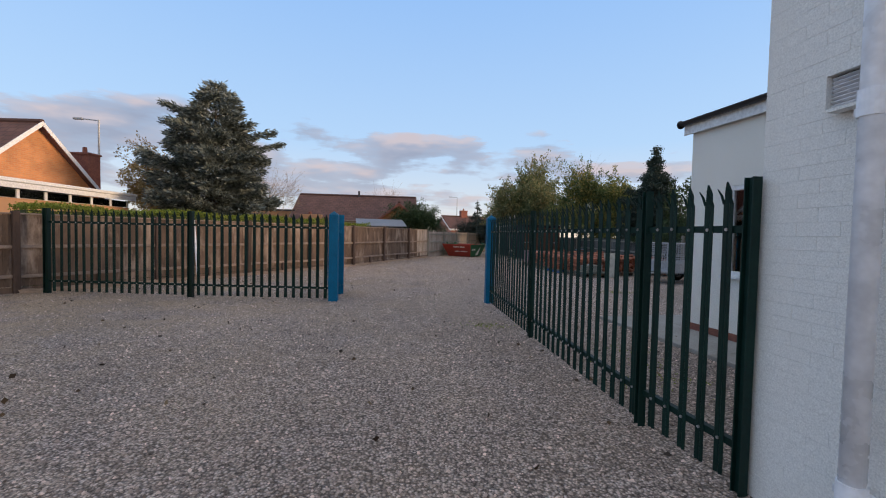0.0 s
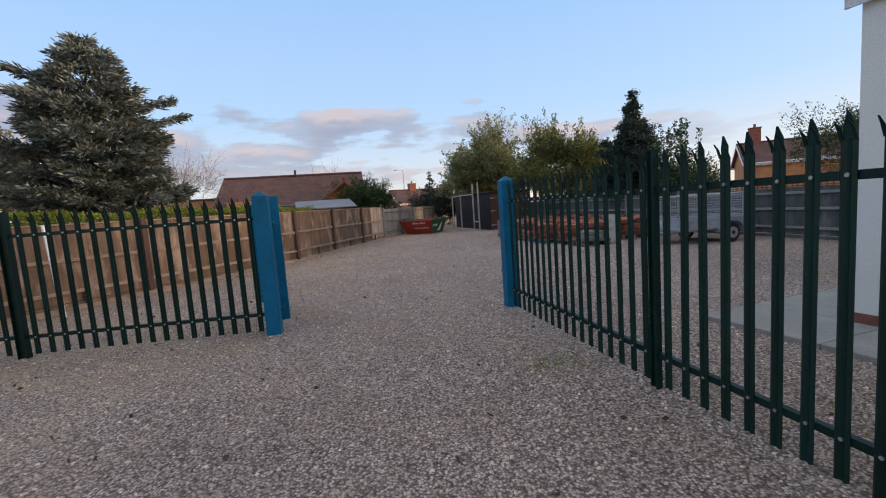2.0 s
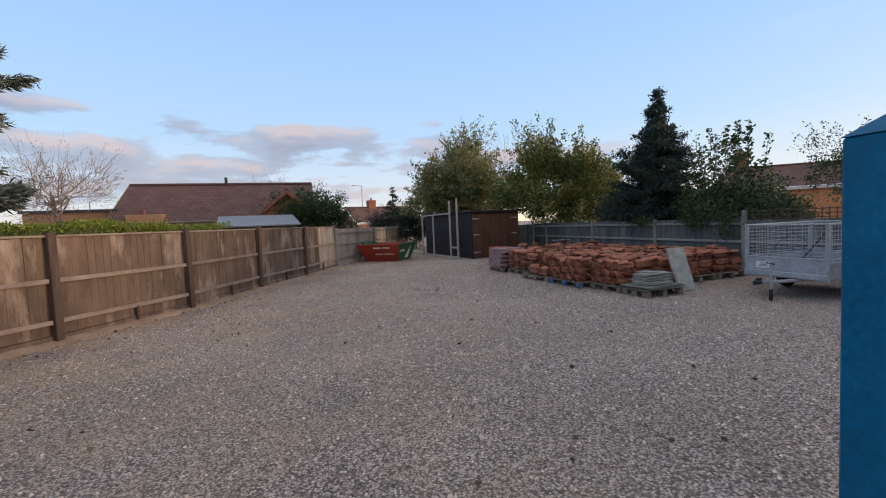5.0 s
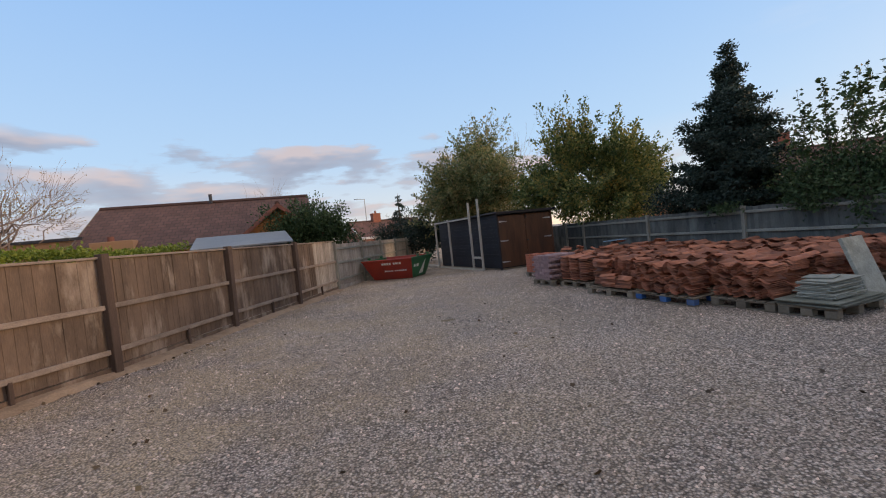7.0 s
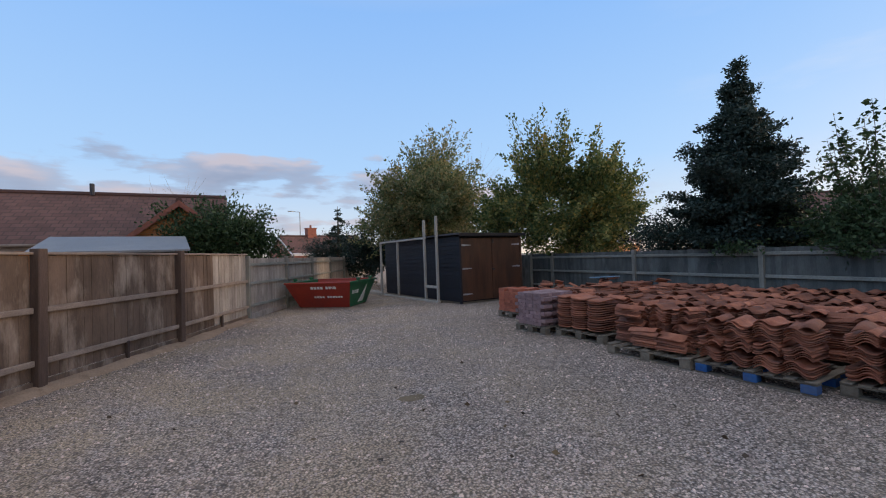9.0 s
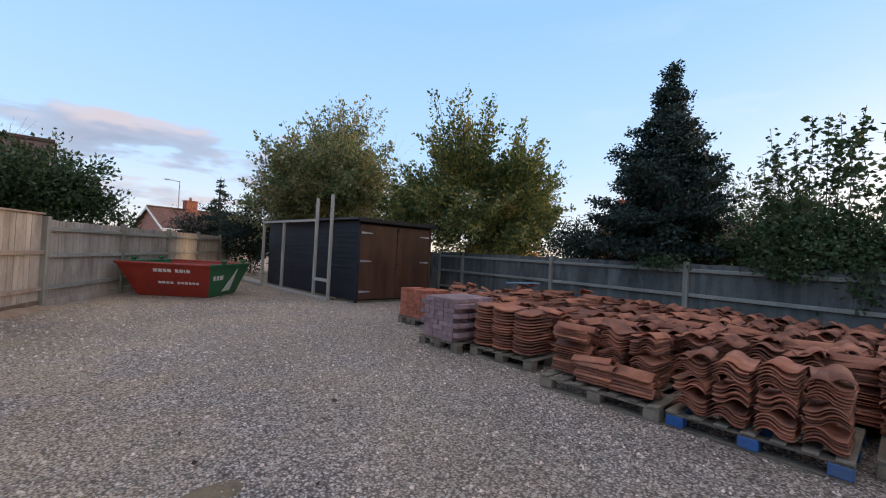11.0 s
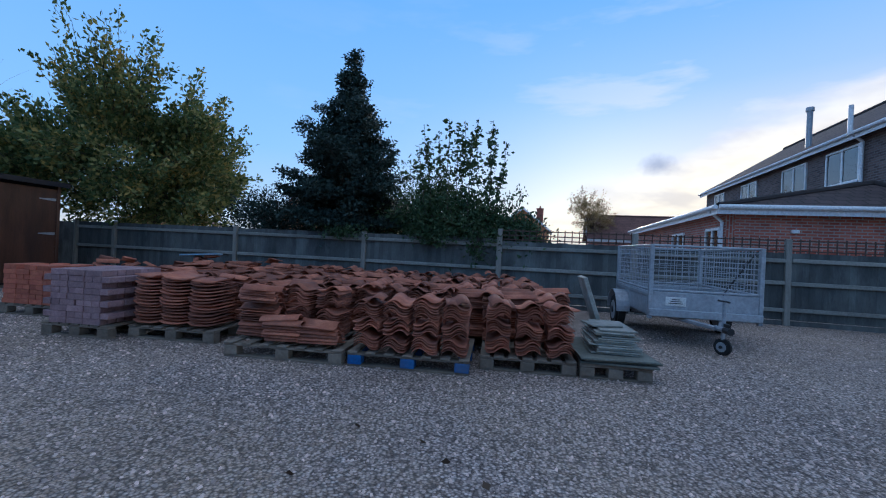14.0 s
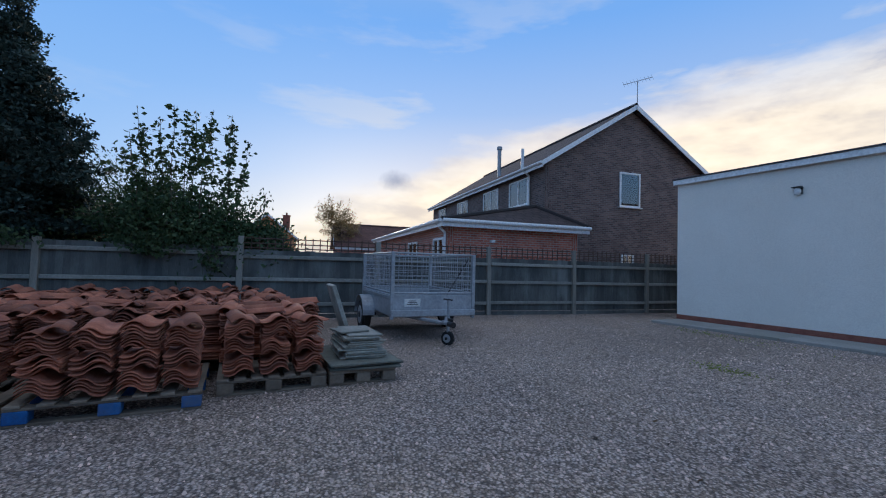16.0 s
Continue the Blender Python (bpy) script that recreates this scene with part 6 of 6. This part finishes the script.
def cone_tree(name, x, y, height, foot, profile, leaf, size, whorls, per_branch, seed, label, droop=0.2, spread=0.10, branches=9, lean=(0, 0), bark=None, along_w=0.6, rise=0.35, lump=0.22, thin=0.4, tips=0.8):
    """A conifer: branches in rings round a straight stem; profile(u): branch length at u from foot (0) to tip (1)."""
    rng = np.random.default_rng(seed)
    root = thing(name, pose(x, y, 0), label, "tree")
    stem = [((0, 0, -0.1), 0.16), ((lean[0] * 0.5, lean[1] * 0.5, height * 0.5), 0.09), ((lean[0], lean[1], height), 0.012)]
    part("trunk", tubes("trunk", [([s[0] for s in stem], 0.16, 0.012)], bark or BARK, 8), None, root)
    runs, pts, dirs = [], [], []
    for w in range(whorls):
        u = (w + rng.uniform(-0.3, 0.3)) / whorls
        u = min(max(u, 0.0), 0.995)
        z = foot + (height - foot) * u
        for b in range(max(3, int(branches * (1 - 0.55 * u)))):
            a = rng.uniform(0, 2 * math.pi)
            L = profile(u) * rng.uniform(0.66, 1.14) * (1 + lump * math.sin(3 * a + 14 * u) + 0.12 * math.sin(7 * a - 9 * u))
            if L < 0.06:
                continue
            s = np.array((lean[0] * z / height, lean[1] * z / height, z))
            e = s + np.array((math.cos(a) * L, math.sin(a) * L, L * rng.uniform(-droop, rise)))
            mid = (s + e) / 2 + np.array((0, 0, 0.12 * L))
            runs.append(([tuple(s), tuple(mid), tuple(e)], 0.025 * (1 - u) + 0.008, 0.004))
            n = max(6, int(per_branch * L))
            t = rng.uniform(0.22, 1.05, n) ** tips
            q = np.where((t < 0.5)[:, None], s + (mid - s) * (t * 2)[:, None], mid + (e - mid) * (t * 2 - 1)[:, None])
            side = np.array((-math.sin(a), math.cos(a), 0.0))
            fan = rng.normal(size=n) * spread * 2.0 * (0.35 + t * (1.1 - t)) * min(1.0, L)
            q = q + side[None] * fan[:, None] + rng.normal(size=(n, 3)) * spread * np.array((0.5, 0.5, 0.45))
            pts.append(q)
            dirs.append(np.repeat(np.array((math.cos(a), math.sin(a), 0.12))[None], n, 0) * along_w + side[None] * np.sign(fan)[:, None] * 0.5)
    tagged(part("brushwood", tubes("brushwood", runs, bark or BARK, 4), None, root), kind="stuff")
    part("crown", leaf_cloud("crown", np.concatenate(pts), size, leaf, rng, along=np.concatenate(dirs), aspect=thin), None, root, "dense needle sprays in layered branches")
    return root


def ovoid(r, wide=0.3):
    return lambda u: r * (0.86 + 0.14 * u / wide if u < wide else max(0.02, (1 - ((u - wide) / (1 - wide)) ** 1.5)))


def spire(r):
    return lambda u: r * (min(1.0, 0.7 + 1.6 * u) * (1 - u) ** 1.12 * (1 + 0.16 * math.sin(31 * u)) + (0.10 if u > 0.95 else 0.03))


cone_tree("cedar_tree", -10.35, 19.9, 8.4, 1.2, ovoid(2.4, 0.24), LEAF_CEDAR, 0.24, 21, 165, 2, "broad blue-grey cedar behind the hedge", droop=-0.12, spread=0.13, branches=19, rise=0.62, along_w=1.1, lump=0.16, thin=0.24, tips=0.7)
cone_tree("holly_tree", 11.25, 21.4, 6.05, 0.9, spire(1.75), LEAF_HOLLY, 0.092, 32, 300, 3, "dark evergreen holly tree behind the fence", droop=-0.2, spread=0.13, branches=13, along_w=0.25, rise=0.8, lump=0.12, thin=0.5, tips=0.65)
leafy_tree("apple_tree", 11.1, 28.2, (3.1, 3.2, 2.2), (0, 0, 3.25), 800, 70, LEAF_APPLE, 0.135, 4, "apple tree with yellowing leaves and upright shoots", upright=0.9, spread=0.16, trunk_r=0.17, long=(0.5, 1.5), clump=14)
leafy_tree("willow_tree", 7.4, 34.8, (3.0, 3.0, 2.6), (-0.2, 0, 4.0), 760, 72, LEAF_WILLOW, 0.15, 5, "large green tree turning yellow behind the shed", upright=0.5, spread=0.19, trunk_r=0.2, long=(0.7, 1.9), clump=11)
leafy_tree("hazel_shrub", 11.45, 18.6, (0.8, 1.35, 0.75), (0, 0, 1.75), 230, 65, LEAF_SHRUB, 0.095, 6, "dense green shrub leaning over the fence", upright=0.35, spread=0.2, trunk_r=0.05, long=(0.4, 0.9), stems=3, inner=0.1)


def tall_shoots(x, y, count, wide, seed):
    """Upright whippy stems with leaves in pairs, thinning to the tip."""
    rng = np.random.default_rng(seed)
    root = thing("sapling_clump", pose(x, y, 0), "tall upright leafy shoots above the fence", "shrub")
    pts, dirs = [], []
    for i in range(count):
        u = (i + 0.5) / count * 2 - 1
        foot = np.array((rng.uniform(-0.3, 0.3), u * wide * 0.6, 0.0))
        tip = np.array((rng.uniform(-0.45, 0.45), u * wide + rng.uniform(-0.15, 0.15), 4.62 - 0.75 * abs(u) - rng.uniform(0, 0.75)))
        run = bent(foot, tip, rng, 0.05, 7)
        part("stem", tubes("stem", [(run, 0.016, 0.004)], BARK, 5), None, root)
        side = [(bent(foot + (tip - foot) * f, foot + (tip - foot) * f + np.array((rng.normal() * 0.3, rng.normal() * 0.3, rng.uniform(0.25, 0.5))), rng, 0.02, 3)) for f in rng.uniform(0.5, 0.85, 4)]
        for line, n, sp in [(run, 105, 0.07)] + [(q, 24, 0.05) for q in side]:
            p = np.array(line)
            t = rng.uniform(0.42 if n > 50 else 0.1, 1.0, n)
            k = np.clip((t * (len(p) - 1)).astype(int), 0, len(p) - 2)
            f = t * (len(p) - 1) - k
            at = p[k] + (p[k + 1] - p[k]) * f[:, None]
            pts.append(at + rng.normal(size=(n, 3)) * np.array((1, 1, 0.4)) * (sp * (1.5 - t))[:, None])
            dirs.append(rng.normal(size=(n, 3)) * np.array((1, 1, 0.3)))
    part("foliage", leaf_cloud("foliage", np.concatenate(pts), 0.105, LEAF_SHRUB, rng, along=np.concatenate(dirs), aspect=0.7), None, root)


tall_shoots(10.95, 18.4, 12, 1.25, 7)
leafy_tree("hazel_shrub", 11.0, 17.1, (0.55, 0.6, 0.42), (0, 0, 1.45), 110, 55, LEAF_SHRUB, 0.09, 16, "low green shrub behind the fence", upright=0.3, spread=0.2, trunk_r=0.04, long=(0.3, 0.6), stems=3, inner=0.1)
leafy_tree("hazel_shrub", 11.4, 23.6, (0.9, 1.4, 0.7), (0, 0, 1.7), 170, 55, LEAF_HOLLY, 0.09, 17, "dark shrub filling the gap behind the fence", upright=0.3, spread=0.22, trunk_r=0.05, long=(0.4, 0.9), stems=3, inner=0.1)
leafy_tree("dark_bush", -1.9, 31.2, (2.3, 1.1, 1.15), (0, 0, 2.15), 360, 70, LEAF_SHRUB, 0.12, 8, "dark round bush beside the bungalow", upright=0.3, spread=0.22, trunk_r=0.08, long=(0.3, 0.7), stems=3, inner=0.2)
leafy_tree("birch_tree", -15.2, 23.2, (1.2, 1.2, 1.9), (0, 0, 3.6), 300, 70, LEAF_GOLD, 0.12, 9, "pale golden birch in autumn leaf", upright=-0.5, spread=0.16, bark=BARK_PALE, trunk_r=0.08)
leafy_tree("golden_tree", 38.0, 13.6, (1.4, 1.4, 1.9), (0, 0, 4.0), 130, 60, LEAF_GOLD, 0.12, 10, "distant golden autumn tree", upright=0.5, spread=0.2)
leafy_tree("yellow_shrub", 5.4, 43.6, (1.3, 1.0, 0.6), (0, 0, 1.9), 90, 45, LEAF_HEDGE, 0.11, 12, "yellow-green shrub beyond the fence end", upright=0.3, spread=0.18, trunk_r=0.05, inner=0.1)
leafy_tree("bare_tree", 17.0, 50.0, (3.6, 3.6, 3.0), (0, 0, 6.6), 420, 1, None, 0.1, 13, "bare pale tree beyond the apple tree", upright=0.6, bark=BARK_PALE, long=(0.9, 2.0), trunk_r=0.16)
leafy_tree("bare_tree", -5.6, 45.0, (2.4, 2.0, 1.2), (0, 0, 4.6), 200, 1, None, 0.1, 14, "bare pale tree behind the bungalow roof", upright=0.4, bark=BARK_PALE, long=(0.8, 1.6), trunk_r=0.14)
leafy_tree("garden_tree", 26.0, 23.6, (2.2, 2.2, 1.6), (0, 0, 3.4), 200, 45, LEAF_SHRUB, 0.13, 55, "dark green garden tree beyond the fence", upright=0.4, spread=0.2)
leafy_tree("bare_tree", -11.6, 29.3, (1.8, 1.8, 1.5), (0, 0, 3.5), 420, 5, LEAF_GOLD, 0.07, 15, "nearly bare pinkish autumn tree", upright=0.6, bark=BARK_PALE, long=(0.6, 1.2), trunk_r=0.1)
cone_tree("fir_tree", 4.0, 41.8, 4.9, 1.0, lambda u: 1.15 * (1 - u) ** 1.0 + 0.04, LEAF_HOLLY, 0.15, 15, 150, 18, "small spiky fir beyond the fence end", droop=0.45, spread=0.07, branches=6)
leafy_tree("dark_bush", 4.9, 37.4, (1.1, 1.3, 1.0), (0, 0, 1.6), 200, 60, LEAF_HOLLY, 0.12, 61, "dark evergreen bush behind the shed", upright=0.3, spread=0.2, trunk_r=0.05, inner=0.1)
leafy_tree("dark_bush", 3.4, 42.2, (1.0, 0.9, 0.8), (0, 0, 1.8), 110, 50, LEAF_HOLLY, 0.11, 19, "dark evergreen bush at the fence end", upright=0.3, spread=0.2, trunk_r=0.05, inner=0.1)


def hedge(name, a, b, width, z0, z1, label, seed, count, material):
    """A clipped hedge from a to b: leaves crowd its faces."""
    rng = np.random.default_rng(seed)
    (ax, ay), (bx, by) = a, b
    length, ang = math.hypot(bx - ax, by - ay), math.degrees(math.atan2(by - ay, bx - ax))
    root = thing(name, pose(ax, ay, 0, 0, 0, ang), label, "hedge")
    u, v, z = rng.uniform(0, length, count), rng.uniform(0, width, count), rng.uniform(0.2, z1, count)
    top = rng.random(count) < 0.55
    z = np.where(top, z1 + 0.05 * np.sin(u * 2.1) + rng.normal(size=count) * 0.035, z)
    v = np.where(top, v, np.where(rng.random(count) < 0.5, 0.0, width) + rng.normal(size=count) * 0.04)
    part("foliage", leaf_cloud("foliage", np.stack([u, v, z], 1), 0.065, material, rng), None, root)
    # solid dark box inside: shade behind the leaves is put into its colour
    part("core", block(length / 2, width / 2, 0, length - 0.1, width - 0.12, z1 - 0.08), SHADE_CORE, root)


SHADE_CORE = surface("hedge_shade_core", (0.03, 0.045, 0.012), (0.06, 0.08, 0.02), 0.9, scale=8, bump=0.5)
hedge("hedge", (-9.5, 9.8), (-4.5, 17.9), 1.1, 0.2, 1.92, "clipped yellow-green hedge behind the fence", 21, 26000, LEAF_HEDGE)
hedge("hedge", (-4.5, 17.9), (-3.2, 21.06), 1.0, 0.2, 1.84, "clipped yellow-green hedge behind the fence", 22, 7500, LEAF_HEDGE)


def ivy(x, y, z, w, h, count, seed):
    """A hanging climber on the yard side of the fence."""
    rng = np.random.default_rng(seed)
    t = rng.random(count) ** 1.4
    pts = np.stack([rng.normal(size=count) * 0.05 - 0.06, rng.normal(size=count) * w * (1 - 0.6 * t), -t * h + rng.normal(size=count) * 0.05 + 0.1], 1)
    root = thing("climber", pose(x, y, z), "leafy green climber hanging over the fence", "climber", "climbers")
    part("foliage", leaf_cloud("foliage", pts, 0.085, LEAF_SHRUB, rng, droop=0.6), None, root)
    part("stems", tubes("stems", [(bent((0, i * 0.1, 0.15), (-0.05, i * 0.12, -h), rng, 0.05), 0.008, 0.003) for i in (-1, 0, 1)], BARK, 4), None, root)


ivy(10.27, 17.75, 1.45, 0.16, 0.6, 240, 41)
ivy(10.22, 18.8, 1.45, 0.35, 0.30, 380, 42)
ivy(10.10, 20.9, 1.45, 0.45, 0.22, 320, 43)


def litter():
    """Fallen leaves lying about on the gravel."""
    rng = np.random.default_rng(77)
    n = 420
    pts = np.stack([rng.uniform(-7.5, 4.0, n), rng.uniform(0.5, 20, n), np.full(n, 0.014)], 1)
    pts[:, 0] = np.maximum(pts[:, 0], -8.0 + np.maximum(pts[:, 1] - 9, 0) * 0.5)
    flat = rng.normal(size=(n, 3)) * np.array((1, 1, 0.12))
    ob = new("fallen_leaves", leaf_cloud("fallen_leaves", pts, 0.055, LEAF_DEAD, rng, along=flat * 3, aspect=0.8))
    tagged(ob, "scattered dark fallen leaves on the gravel", "leaves", kind="stuff")


litter()
solo("leaning_pole", rod(bmesh.new(), (0, 0, 0), (-0.35, 0.35, 1.72), 0.035, 8), WHITE_PLASTIC, pose(-6.42, 11.55, 0), "white plastic pole leaning by the fence", "pole")


def weeds(x, y, rx, ry, count, seed):
    """Low tufts of moss and weed growing through the stones."""
    rng = np.random.default_rng(seed)
    pts = np.stack([rng.normal(size=count) * rx * 0.5, rng.normal(size=count) * ry * 0.5, np.full(count, 0.002)], 1)
    up = rng.normal(size=(count, 3)) * 0.8 + np.array((0, 0, 0.7))
    ob = new("weeds", leaf_cloud("weeds", pts, 0.028, LEAF_HEDGE, rng, along=up))
    ob.matrix_basis = pose(x, y, 0)
    tagged(ob, "low green weeds growing through the gravel", "weeds", kind="stuff")


weeds(5.07, 11.18, 0.45, 0.25, 260, 91)
weeds(1.03, 6.67, 0.45, 0.25, 200, 92)
weeds(2.6, 4.6, 0.5, 1.2, 300, 93)
weeds(7.2, 8.7, 1.6, 0.3, 320, 94)
